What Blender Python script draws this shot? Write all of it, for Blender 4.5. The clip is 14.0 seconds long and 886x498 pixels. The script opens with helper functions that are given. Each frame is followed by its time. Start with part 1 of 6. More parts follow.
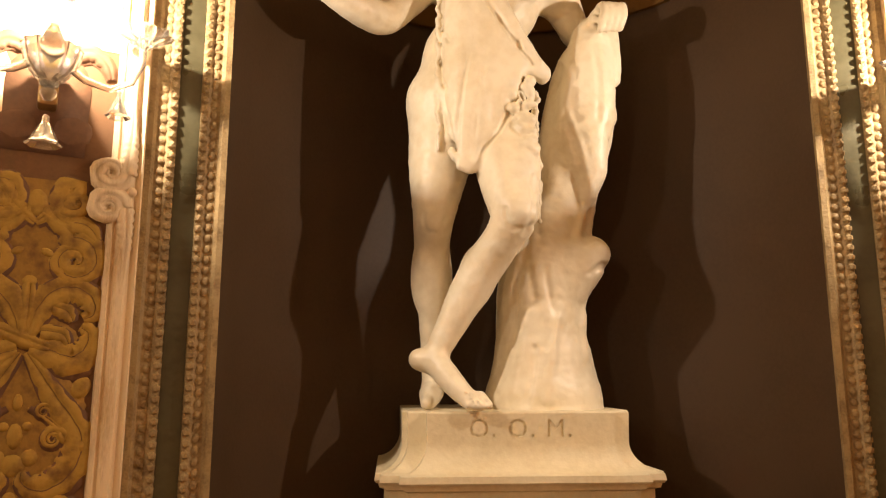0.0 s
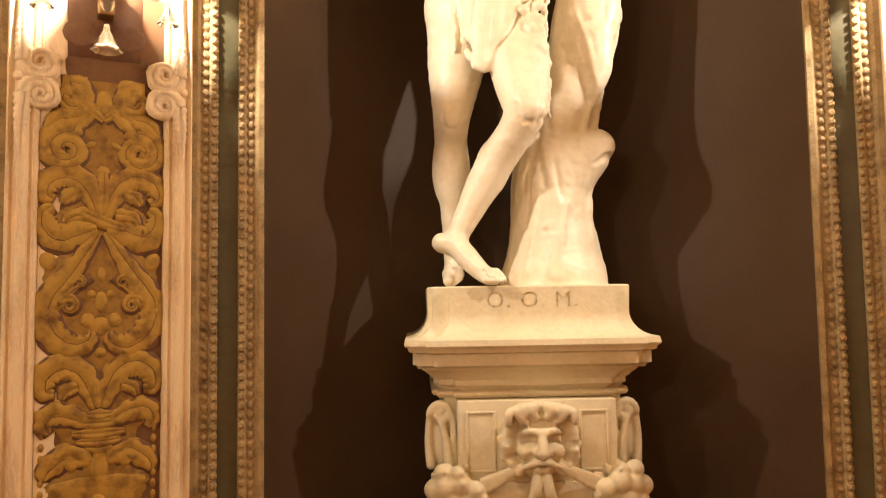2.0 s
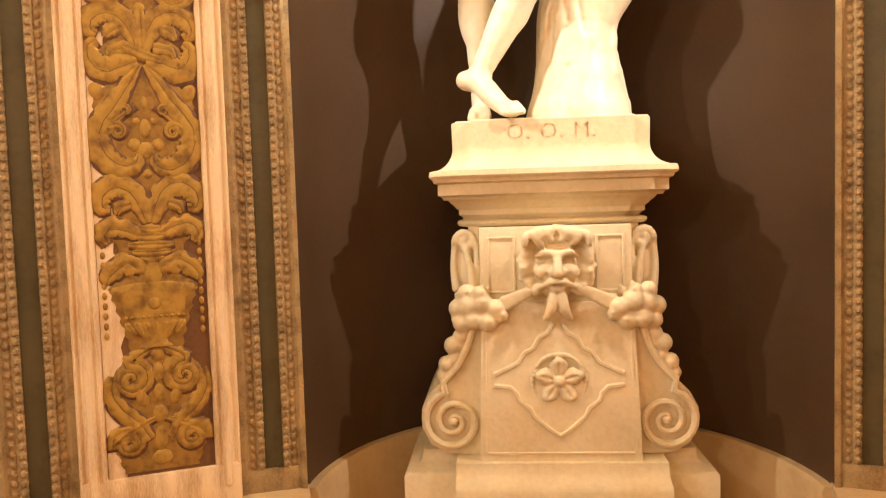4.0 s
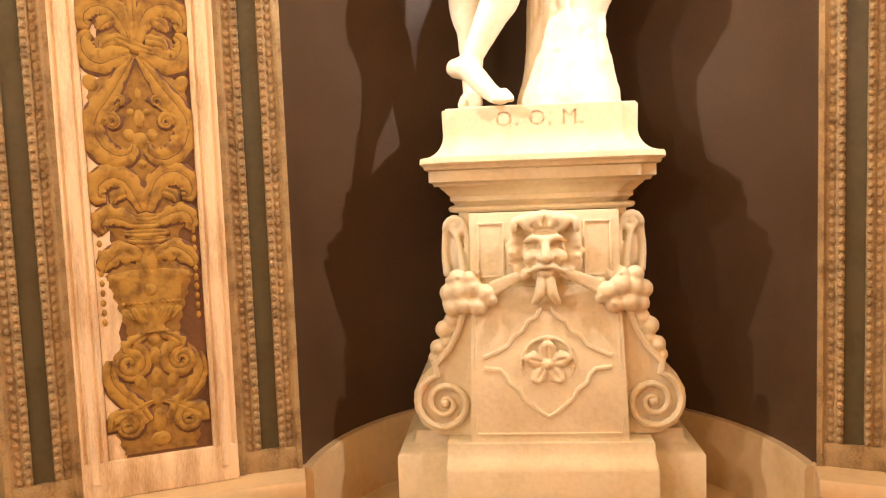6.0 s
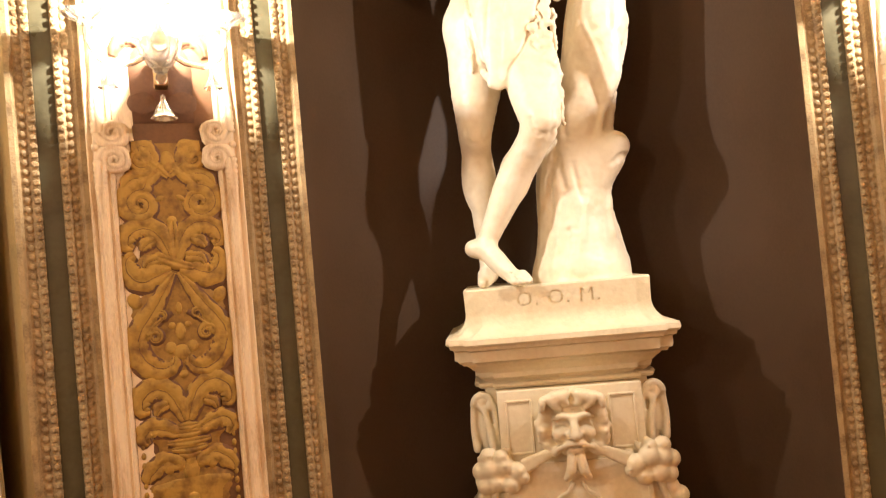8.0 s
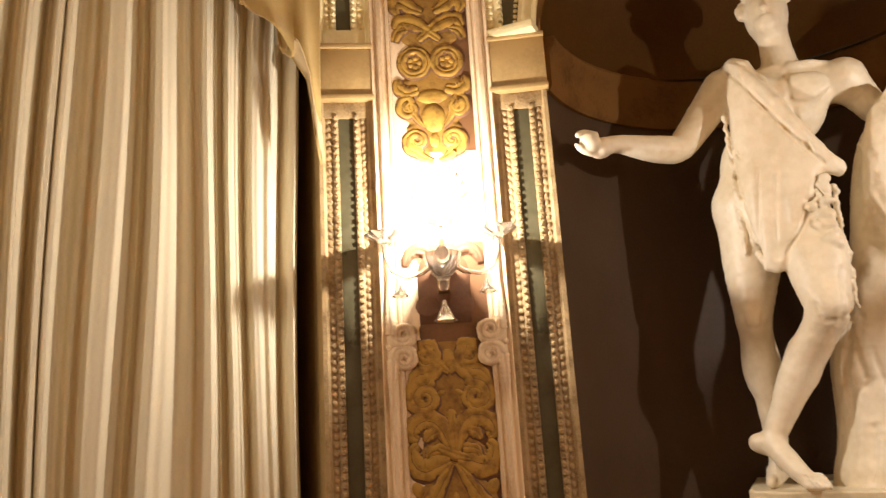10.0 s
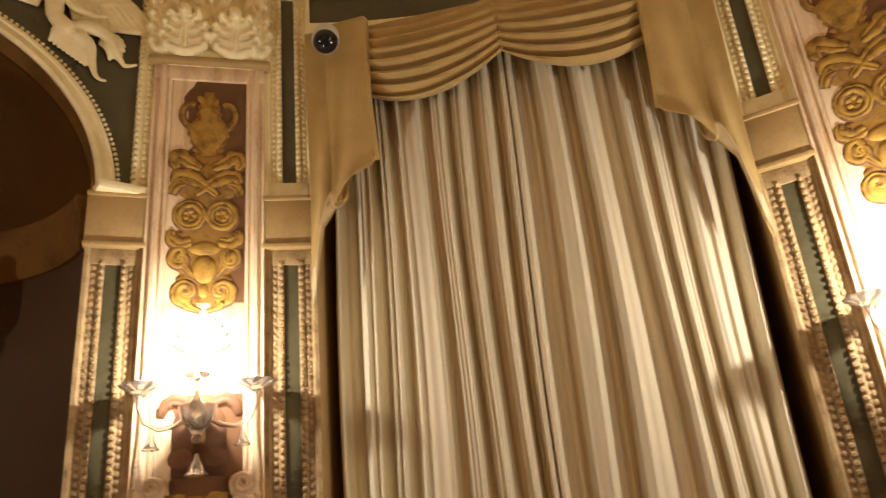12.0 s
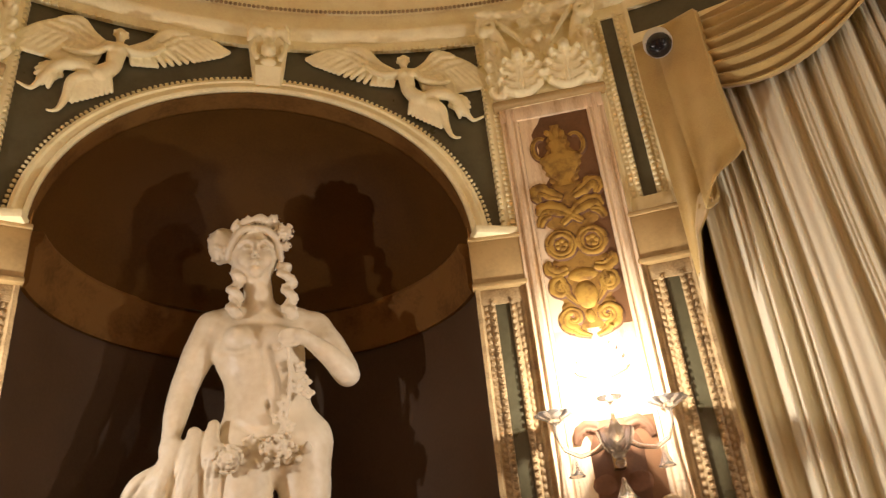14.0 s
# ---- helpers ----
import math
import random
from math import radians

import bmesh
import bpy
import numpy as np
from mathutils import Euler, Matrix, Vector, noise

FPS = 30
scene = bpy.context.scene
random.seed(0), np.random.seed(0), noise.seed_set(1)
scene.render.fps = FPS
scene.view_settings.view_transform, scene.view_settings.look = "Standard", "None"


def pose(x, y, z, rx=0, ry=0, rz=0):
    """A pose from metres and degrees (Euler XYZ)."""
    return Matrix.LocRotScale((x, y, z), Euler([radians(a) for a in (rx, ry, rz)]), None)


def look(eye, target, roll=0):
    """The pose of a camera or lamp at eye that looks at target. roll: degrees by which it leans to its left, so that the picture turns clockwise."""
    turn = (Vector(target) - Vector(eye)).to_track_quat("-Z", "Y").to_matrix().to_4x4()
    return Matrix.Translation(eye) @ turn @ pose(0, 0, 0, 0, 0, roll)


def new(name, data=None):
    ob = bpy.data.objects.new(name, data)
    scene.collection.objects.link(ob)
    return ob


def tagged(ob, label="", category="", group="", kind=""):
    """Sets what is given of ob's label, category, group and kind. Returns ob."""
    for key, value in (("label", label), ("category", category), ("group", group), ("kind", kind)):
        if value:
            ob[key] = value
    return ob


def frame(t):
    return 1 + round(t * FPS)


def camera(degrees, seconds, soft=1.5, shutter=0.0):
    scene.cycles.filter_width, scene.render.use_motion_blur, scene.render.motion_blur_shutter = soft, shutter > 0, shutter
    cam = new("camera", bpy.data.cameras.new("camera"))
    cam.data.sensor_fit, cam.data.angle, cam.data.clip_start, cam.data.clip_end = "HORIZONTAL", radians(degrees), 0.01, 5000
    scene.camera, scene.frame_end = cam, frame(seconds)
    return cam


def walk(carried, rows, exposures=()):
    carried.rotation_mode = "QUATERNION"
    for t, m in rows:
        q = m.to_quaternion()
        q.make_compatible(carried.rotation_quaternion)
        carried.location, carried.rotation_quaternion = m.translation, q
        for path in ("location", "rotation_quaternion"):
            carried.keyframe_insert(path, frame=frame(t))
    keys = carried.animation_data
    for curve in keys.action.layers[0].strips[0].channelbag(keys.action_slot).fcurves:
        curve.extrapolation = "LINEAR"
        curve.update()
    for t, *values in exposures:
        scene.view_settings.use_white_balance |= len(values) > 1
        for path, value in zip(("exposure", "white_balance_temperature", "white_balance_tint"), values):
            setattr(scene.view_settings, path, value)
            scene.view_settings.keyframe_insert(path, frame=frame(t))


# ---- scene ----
from mathutils import noise

cam = camera(62.0, 14.0, soft=1.2, shutter=0.2)
PATH = [
    (0, (-0.359, 0.78, 1.587), (-0.218, 2.744, 1.937), 0.0),
    (0.5, (-0.344, 0.741, 1.541), (-0.236, 2.708, 1.885), 0.3),
    (1, (-0.36, 0.669, 1.518), (-0.279, 2.652, 1.768), 0.2),
    (1.5, (-0.364, 0.598, 1.492), (-0.302, 2.587, 1.687), -0.1),
    (2, (-0.355, 0.559, 1.463), (-0.282, 2.553, 1.6), -0.9),
    (2.5, (-0.251, 0.523, 1.386), (-0.234, 2.52, 1.492), -0.5),
    (3, (-0.229, 0.483, 1.305), (-0.277, 2.482, 1.361), -1.3),
    (3.5, (-0.122, 0.439, 1.289), (-0.31, 2.43, 1.262), -2.1),
    (4, (-0.182, 0.444, 1.235), (-0.328, 2.435, 1.116), -1.7),
    (4.2, (-0.282, 0.465, 1.157), (-0.284, 2.461, 1.037), -1.5),
    (6.3, (-0.115, 0.395, 1.297), (-0.306, 2.379, 1.131), -2.5),
    (6.5, (-0.144, 0.39, 1.342), (-0.318, 2.379, 1.217), -3.5),
    (7, (-0.194, 0.38, 1.452), (-0.329, 2.374, 1.361), -5.0),
    (7.2, (-0.217, 0.372, 1.482), (-0.332, 2.368, 1.414), -5.3),
    (9.3, (-0.21, 0.235, 1.726), (-0.601, 2.174, 2.02), -3.3),
    (9.5, (-0.164, 0.241, 1.743), (-0.676, 2.144, 2.082), -3.0),
    (10, (-0.124, 0.237, 1.765), (-0.939, 2.004, 2.228), -3.5),
    (10.5, (-0.103, 0.252, 1.767), (-1.094, 1.902, 2.31), -3.2),
    (11, (-0.087, 0.246, 1.774), (-1.28, 1.725, 2.397), -4.0),
    (11.5, (-0.063, 0.209, 1.788), (-1.499, 1.419, 2.477), -4.8),
    (12, (-0.007, 0.178, 1.824), (-1.638, 1.075, 2.557), -5.5),
    (12.5, (-0.013, 0.124, 1.816), (-1.728, 0.776, 2.612), -6.5),
    (13, (-0.059, 0.048, 1.801), (-1.801, 0.528, 2.658), -6.0),
    (13.5, (-0.086, -0.003, 1.82), (-1.86, 0.298, 2.692), -5.1),
    (14, (-0.15, -0.085, 1.812), (-1.935, 0.055, 2.703), -5.9),
]
EXPOSURES = [(0, 0.04, 6300, 11), (1.0, 0.24, 6150, 10), (2.0, 0.62, 6000, 10), (2.5, 0.9, 5850, 10), (3.0, 1.08, 5900, 10), (4.0, 1.3, 5850, 10), (6.5, 1.6, 5450, 10), (7.2, 1.45, 5450, 10), (9.3, 0.08, 5550, 10), (10.0, -0.06, 5600, 9), (10.5, -0.2, 5650, 8), (11.0, -0.28, 5700, 8), (12.0, -0.46, 5700, 8), (13.0, -0.34, 5620, 10), (14.0, -0.25, 5560, 10)]
walk(cam, [(t, look(eye, target, roll)) for t, eye, target, roll in PATH], EXPOSURES)


# ---- light ----
world = bpy.data.worlds.new("world")
scene.world = world
world.use_nodes = True
world.node_tree.nodes["Background"].inputs[0].default_value = (0.9, 0.55, 0.22, 1)
world.node_tree.nodes["Background"].inputs[1].default_value = 0.02

R = 2.73                      # radius of the round room
NICHE_N, WINDOW, NICHE_W = 90.0, 140.95, 191.9
PILASTERS = (64.85, 115.15, 166.75, 217.05)
FAR_FILL_LAMPS = (268.65, 319.3, 12.0)   # unseen lamps added to the plain half of the room as weak fill
LEDGE, SILL, IMPOST, SPRING, FRIEZE = 0.39, 0.14, 2.90, 3.11, 4.145
ARCH, ARCH_OUT, ARCH_Z, WIDE, TALL = 0.765, 0.83, 3.105, 1.03, 0.97
LAMP_POWER, LAMP_COLOUR = 42.0, (1.0, 0.815, 0.64)
SHARE = dict(zip(PILASTERS, (1.15, 0.92, 0.64, 0.9)))   # the bulbs are not equally strong


def at(angle, r=0.0, z=0.0):
    """A pose whose y points outwards at that angle round the room, x to the right as seen from inside."""
    a = radians(angle)
    return pose(r * math.cos(a), r * math.sin(a), z, 0, 0, angle - 90)


def lamp(name, m, power, size):
    data = bpy.data.lights.new(name, "POINT")
    data.energy, data.color, data.shadow_soft_size = power, LAMP_COLOUR, size
    ob = new(name, data)
    ob.matrix_basis = m
    return ob


for angle in PILASTERS:
    lamp("sconce_light", at(angle) @ pose(0, 2.525, 2.458), LAMP_POWER * SHARE[angle], 0.014)
# fill from the unseen half, far weaker than the other sconces
for angle in FAR_FILL_LAMPS:
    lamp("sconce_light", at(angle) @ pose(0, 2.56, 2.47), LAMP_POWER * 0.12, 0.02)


# ---- materials ----
def mat(name, colour, rough=0.6, metal=0.0, second=None, scale=6.0, amount=0.5, bump=0.1, bump_scale=60.0,
        stretch=(1, 1, 1), sheen=0.0, spec=0.5):
    """A noise-mottled surface: two colours mixed by large stains and fine grain, with fine relief."""
    m = bpy.data.materials.new(name)
    m.use_nodes = True
    n, l = m.node_tree.nodes, m.node_tree.links
    b = n["Principled BSDF"]
    tc = n.new("ShaderNodeTexCoord")
    mp = n.new("ShaderNodeMapping")
    mp.inputs["Scale"].default_value = stretch
    l.new(tc.outputs["Object"], mp.inputs[0])
    big, fine = n.new("ShaderNodeTexNoise"), n.new("ShaderNodeTexNoise")
    for node, s, d in ((big, scale, 4.0), (fine, bump_scale, 6.0)):
        node.inputs["Scale"].default_value, node.inputs["Detail"].default_value = s, d
        l.new(mp.outputs[0], node.inputs["Vector"])
    ramp = n.new("ShaderNodeValToRGB")
    second = second or tuple(c * 0.6 for c in colour)
    ramp.color_ramp.elements[0].position, ramp.color_ramp.elements[1].position = 0.35, 0.68
    ramp.color_ramp.elements[0].color, ramp.color_ramp.elements[1].color = (*second, 1), (*colour, 1)
    mix = n.new("ShaderNodeMath")
    mix.operation = "MULTIPLY_ADD"
    l.new(fine.outputs["Fac"], mix.inputs[0])
    mix.inputs[1].default_value = 0.35
    part1 = n.new("ShaderNodeMath")
    part1.operation = "MULTIPLY_ADD"
    part1.inputs[1].default_value, part1.inputs[2].default_value = 0.65 * amount, 0.45 - 0.325 * amount
    l.new(big.outputs["Fac"], part1.inputs[0])
    l.new(part1.outputs[0], mix.inputs[2])
    l.new(mix.outputs[0], ramp.inputs[0])
    l.new(ramp.outputs[0], b.inputs["Base Color"])
    b.inputs["Roughness"].default_value, b.inputs["Metallic"].default_value = rough, metal
    b.inputs["Sheen Weight"].default_value = sheen
    b.inputs["Specular IOR Level"].default_value = spec
    rr = n.new("ShaderNodeMapRange")
    rr.inputs[3].default_value, rr.inputs[4].default_value = max(rough - 0.12, 0.05), min(rough + 0.12, 1)
    l.new(big.outputs["Fac"], rr.inputs[0])
    l.new(rr.outputs[0], b.inputs["Roughness"])
    bp = n.new("ShaderNodeBump")
    bp.inputs["Strength"].default_value, bp.inputs["Distance"].default_value = bump, 0.004
    l.new(fine.outputs["Fac"], bp.inputs["Height"])
    l.new(bp.outputs[0], b.inputs["Normal"])
    return m


MARBLE = mat("statue_plaster", (0.87, 0.77, 0.57), 0.45, second=(0.66, 0.53, 0.31), scale=4.2, amount=0.9, bump=0.4, bump_scale=34)
PEDESTAL = mat("pedestal_plaster", (0.78, 0.68, 0.46), 0.55, second=(0.62, 0.51, 0.30), scale=6, amount=0.9, bump=0.35, bump_scale=60)
NICHE = mat("niche_brown_paint", (0.078, 0.045, 0.0215), 0.55, second=(0.054, 0.029, 0.011), scale=2.5, amount=0.9, bump=0.08, bump_scale=90, spec=0.3)
# niche paint again, with the dome's shaded tone put into the colour
DOME = mat("dome_shaded_niche_paint", (0.092, 0.041, 0.005), 0.6, second=(0.058, 0.025, 0.003), scale=3, amount=0.9, bump=0.08, bump_scale=90, spec=0.15)
# ochre of the springing band darkened, its shadow put into the colour
BAND = mat("shaded_band_ochre", (0.18, 0.090, 0.020), 0.7, second=(0.085, 0.038, 0.008), scale=7, amount=1.3, bump=0.2, bump_scale=60, spec=0.12)
GOLD = mat("worn_gilding", (0.41, 0.29, 0.13), 0.62, 0.0, second=(0.14, 0.082, 0.026), scale=20, amount=1.2, bump=0.7, bump_scale=140)
STUCCO = mat("cream_stucco", (0.95, 0.85, 0.50), 0.6, second=(0.82, 0.69, 0.36), scale=12, amount=1.1, bump=0.6, bump_scale=75)
IMPOST_M = mat("ochre_plaster", (0.46, 0.315, 0.12), 0.6, second=(0.30, 0.20, 0.07), scale=8, amount=0.9, bump=0.15, bump_scale=80)
GREEN = mat("green_marbling", (0.092, 0.082, 0.042), 0.32, second=(0.055, 0.048, 0.022), scale=10, amount=1.0, bump=0.05, bump_scale=60)
PINK = mat("pink_fresco", (0.85, 0.68, 0.44), 0.7, second=(0.48, 0.30, 0.125), scale=6, amount=1.6, bump=0.2, bump_scale=100, stretch=(3, 3, 0.6))
PANEL = mat("wine_fresco", (0.175, 0.080, 0.024), 0.72, second=(0.10, 0.045, 0.013), scale=8, amount=1.1, bump=0.12, bump_scale=90)
OCHRE = mat("ochre_fresco", (0.44, 0.26, 0.036), 0.7, second=(0.19, 0.090, 0.011), scale=22, amount=2.0, bump=0.4, bump_scale=70)
CURTAIN = mat("cream_curtain", (0.72, 0.65, 0.46), 0.85, second=(0.62, 0.55, 0.375), scale=3, amount=0.6, bump=0.15, bump_scale=260, stretch=(1, 1, 0.3), sheen=0.1)
SWAG = mat("mustard_velvet", (0.52, 0.37, 0.12), 0.85, second=(0.36, 0.24, 0.065), scale=7, amount=0.8, bump=0.15, bump_scale=200, sheen=0.2)
STONE = mat("yellow_marble", (0.62, 0.46, 0.25), 0.35, second=(0.48, 0.32, 0.15), scale=6, amount=1.0, bump=0.05, bump_scale=40)
PLAIN = mat("ochre_wall_plaster", (0.52, 0.28, 0.065), 0.8, second=(0.40, 0.20, 0.04), scale=3, amount=0.7, bump=0.1, bump_scale=60)
FLOOR = mat("floor_stone", (0.36, 0.19, 0.06), 0.4, second=(0.26, 0.13, 0.04), scale=3, amount=1.0, bump=0.03, bump_scale=30)
DARK = mat("dark_window", (0.02, 0.015, 0.012), 0.6, scale=3, bump=0.02)


# ---- mesh helpers ----
def part(name, bm, material, parent=None, label="", smooth=True):
    me = bpy.data.meshes.new(name)
    bm.to_mesh(me)
    bm.free()
    me.materials.append(material)
    if smooth:
        me.shade_smooth()
        me.set_sharp_from_angle(angle=radians(40))
    ob = new(name, me)
    ob.parent = parent
    return tagged(ob, label=label)


def thing(name, m, label, category, group="", kind=""):
    ob = new(name)
    ob.empty_display_size = 0.1
    ob.matrix_basis = m
    return tagged(ob, label, category, group, kind)


def box(bm, x0, x1, y0, y1, z0, z1, bevel=0.0, segments=2):
    made = bmesh.ops.create_cube(bm, size=1, matrix=Matrix.Translation(((x0 + x1) / 2, (y0 + y1) / 2, (z0 + z1) / 2))
                                 @ Matrix.Diagonal((abs(x1 - x0), abs(y1 - y0), abs(z1 - z0), 1)))
    if bevel:
        edges = list({e for v in made["verts"] for e in v.link_edges})
        bmesh.ops.bevel(bm, geom=edges, offset=bevel, segments=segments, affect="EDGES", profile=0.5)
    return bm


def new_box(*a, **k):
    return box(bmesh.new(), *a, **k)


def grid(bm, rows, closed=False):
    """Faces between rows of points of equal length."""
    vs = [[bm.verts.new(p) for p in row] for row in rows]
    n = len(rows[0])
    for a, b in zip(vs, vs[1:]):
        for i in range(n if closed else n - 1):
            j = (i + 1) % n
            bm.faces.new((a[i], a[j], b[j], b[i]))
    return vs


def arc_band(bm, a0, a1, profile, step=1.5):
    """A profile of (radius, z) swept round the room from a0 to a1 degrees, with closed ends."""
    n = max(2, int(abs(a1 - a0) / step) + 1)
    rows = []
    for i in range(n):
        a = radians(a0 + (a1 - a0) * i / (n - 1))
        rows.append([(r * math.cos(a), r * math.sin(a), z) for r, z in profile])
    vs = grid(bm, rows, closed=True)
    bm.faces.new(vs[0])
    bm.faces.new(list(reversed(vs[-1])))
    bmesh.ops.recalc_face_normals(bm, faces=bm.faces)
    return bm


def tube(bm, points, radii, sides=8, flat=1.0, cap=True):
    """A round bar through points, with a radius at each."""
    points = [Vector(p) for p in points]
    rows, up = [], Vector((0, 1, 0))
    for i, p in enumerate(points):
        t = (points[min(i + 1, len(points) - 1)] - points[max(i - 1, 0)]).normalized()
        s = t.cross(up)
        s = s.normalized() if s.length > 1e-4 else Vector((1, 0, 0))
        u = s.cross(t).normalized()
        r = radii[i] if hasattr(radii, "__len__") else radii
        rows.append([p + s * r * math.cos(2 * math.pi * k / sides) + u * r * flat * math.sin(2 * math.pi * k / sides) for k in range(sides)])
    vs = grid(bm, rows, closed=True)
    if cap:
        bm.faces.new(list(reversed(vs[0])))
        bm.faces.new(vs[-1])
    return bm


def lathe(bm, profile, sides=20, m=Matrix.Identity(4), ribs=0, depth=0.0):
    """A profile of (radius, z) turned about z; ribs flute it."""
    rows = []
    for r, z in profile:
        row = []
        for k in range(sides):
            a = 2 * math.pi * k / sides
            q = r * (1 + depth * math.cos(ribs * a)) if ribs else r
            row.append(m @ Vector((q * math.cos(a), q * math.sin(a), z)))
        rows.append(row)
    grid(bm, rows, closed=True)
    return bm


# ---- carving: shapes blended from rounded strokes ----
def stroke(shape, a, b, ra, rb=None, k=0.025):
    shape.append(("s", Vector(a), Vector(b), ra, ra if rb is None else rb, k))


def limb(shape, *stops, k=0.025):
    """A limb through stops of (x, y, z, radius), smoothed into one stroke."""
    p = [np.array(q, float) for q in stops]
    if len(p) > 2:
        fine = []
        for i in range(len(p) - 1):
            a, b, c, d = p[max(i - 1, 0)], p[i], p[i + 1], p[min(i + 2, len(p) - 1)]
            for f in (0, 0.25, 0.5, 0.75):
                fine.append(0.5 * (2 * b + (c - a) * f + (2 * a - 5 * b + 4 * c - d) * f * f + (3 * b - a - 3 * c + d) * f ** 3))
        p = fine + [p[-1]]
    shape.append(("p", p, None, 0, 0, k))


def lump(shape, c, r, k=0.025):
    shape.append(("e", Vector(c), Vector(r if hasattr(r, "__len__") else (r, r, r)), 0, 0, k))


def smooth_line(p):
    """A smooth line through stops of any number of values."""
    p = [np.array(q, float) for q in p]
    fine = []
    for i in range(len(p) - 1):
        a, b, c, d = p[max(i - 1, 0)], p[i], p[i + 1], p[min(i + 2, len(p) - 1)]
        for f in (0, 0.2, 0.4, 0.6, 0.8):
            fine.append(0.5 * (2 * b + (c - a) * f + (2 * a - 5 * b + 4 * c - d) * f * f + (3 * b - a - 3 * c + d) * f ** 3))
    return fine + [p[-1]]


def groove(shape, *stops, k=0.008, sink=0.0):
    """A furrow cut into the front of the shape along stops of (x, z, radius)."""
    shape.append(("g", smooth_line(stops), sink, 0, 0, k))


def ridge(shape, *stops, k=0.008, sink=0.0):
    """A fold laid on the front of the shape along stops of (x, z, radius)."""
    shape.append(("r", smooth_line(stops), sink, 0, 0, k))


def weather(verts, faces, amount):
    """Moves points along their normals by two scales of noise: hand-worked, worn plaster."""
    nor = np.zeros_like(verts)
    f = np.cross(verts[faces[:, 2]] - verts[faces[:, 0]], verts[faces[:, 3]] - verts[faces[:, 1]])
    for i in range(4):
        np.add.at(nor, faces[:, i], f)
    nor /= np.maximum(np.linalg.norm(nor, axis=1), 1e-12)[:, None]
    d = np.array([noise.noise(Vector(v) * 17) + 0.45 * noise.noise(Vector(v) * 52) for v in verts])
    return verts + nor * (amount * d)[:, None]


def carve(shape, res, name, material, polish=1, worn=0.0):
    """The mesh of the blended shape, by surface nets over a grid of that spacing."""
    lo, hi = np.full(3, 1e9), np.full(3, -1e9)
    ends = []
    for kind, a, b, ra, rb, k in shape:
        if kind in "gr":
            ends.append((None, None))
            continue
        if kind == "p":
            pts = [(v[:3], v[3]) for v in a]
        else:
            pts = [(np.array(a), max(ra, rb)), (np.array(b), max(ra, rb))] if kind == "s" else [(np.array(a), np.array(b))]
        l = np.min([p - r for p, r in pts], 0)
        h = np.max([p + r for p, r in pts], 0)
        ends.append((l, h))
        lo, hi = np.minimum(lo, l), np.maximum(hi, h)
    lo = lo - 4 * res
    n = np.ceil((hi - lo) / res).astype(int) + 5
    d = np.full(n, 0.3)
    ax = [lo[i] + res * np.arange(n[i]) for i in range(3)]
    for (kind, a, b, ra, rb, k), (l, h) in zip(shape, ends):
        m = k + 3 * res
        cut = kind == "g"
        if kind in "gr":
            pts = []
            for x, z, r in a:
                i, j = int(round((x - lo[0]) / res)), int(round((z - lo[2]) / res))
                solid = d[i, :, j] < 0 if 0 <= i < n[0] and 0 <= j < n[2] else np.zeros(1, bool)
                if solid.any():
                    pts.append(np.array((x, ax[1][int(np.argmax(solid))] + b, z, max(r, 0.003))))
            if len(pts) < 2:
                continue
            kind, a = "p", pts
            l, h = np.min([p[:3] - p[3] for p in pts], 0), np.max([p[:3] + p[3] for p in pts], 0)
        i0 = np.maximum(((l - m - lo) / res).astype(int), 0)
        i1 = np.minimum(((h + m - lo) / res).astype(int) + 2, n)
        gx, gy, gz = np.meshgrid(*[ax[i][i0[i]:i1[i]] for i in range(3)], indexing="ij")
        if kind in "sp":
            q = None
            for g, h2 in (zip(a, a[1:]) if kind == "p" else [((*a, ra), (*b, rb))]):
                ba = np.array([h2[i] - g[i] for i in range(3)])
                px, py, pz = gx - g[0], gy - g[1], gz - g[2]
                t = np.clip((px * ba[0] + py * ba[1] + pz * ba[2]) / max(ba @ ba, 1e-9), 0, 1)
                one = np.sqrt((px - t * ba[0]) ** 2 + (py - t * ba[1]) ** 2 + (pz - t * ba[2]) ** 2) - (g[3] + (h2[3] - g[3]) * t)
                q = one if q is None else np.minimum(q, one)
        else:
            x, y, z = (gx - a[0]) / b[0], (gy - a[1]) / b[1], (gz - a[2]) / b[2]
            k0 = np.sqrt(x * x + y * y + z * z)
            k1 = np.sqrt((x / b[0]) ** 2 + (y / b[1]) ** 2 + (z / b[2]) ** 2) + 1e-9
            q = k0 * (k0 - 1) / k1
        s = np.s_[i0[0]:i1[0], i0[1]:i1[1], i0[2]:i1[2]]
        old = d[s]
        if cut:
            f = np.clip(0.5 - 0.5 * (old + q) / k, 0, 1)
            d[s] = old * (1 - f) - q * f + k * f * (1 - f)
            continue
        f = np.clip(0.5 + 0.5 * (old - q) / k, 0, 1)
        d[s] = old * (1 - f) + q * f - k * f * (1 - f)
    inside = d < 0
    cells = tuple(np.array(n) - 1)
    total, count = np.zeros((*cells, 3)), np.zeros(cells)
    for axis in range(3):
        others = [i for i in range(3) if i != axis]
        for u in (0, 1):
            for v in (0, 1):
                st = [0, 0, 0]
                st[others[0]], st[others[1]] = u, v
                sa = tuple(slice(st[i], st[i] + cells[i]) for i in range(3))
                en = list(st)
                en[axis] += 1
                sb = tuple(slice(en[i], en[i] + cells[i]) for i in range(3))
                cross = inside[sa] != inside[sb]
                f = np.where(cross, d[sa] / np.where(cross, d[sa] - d[sb], 1), 0)
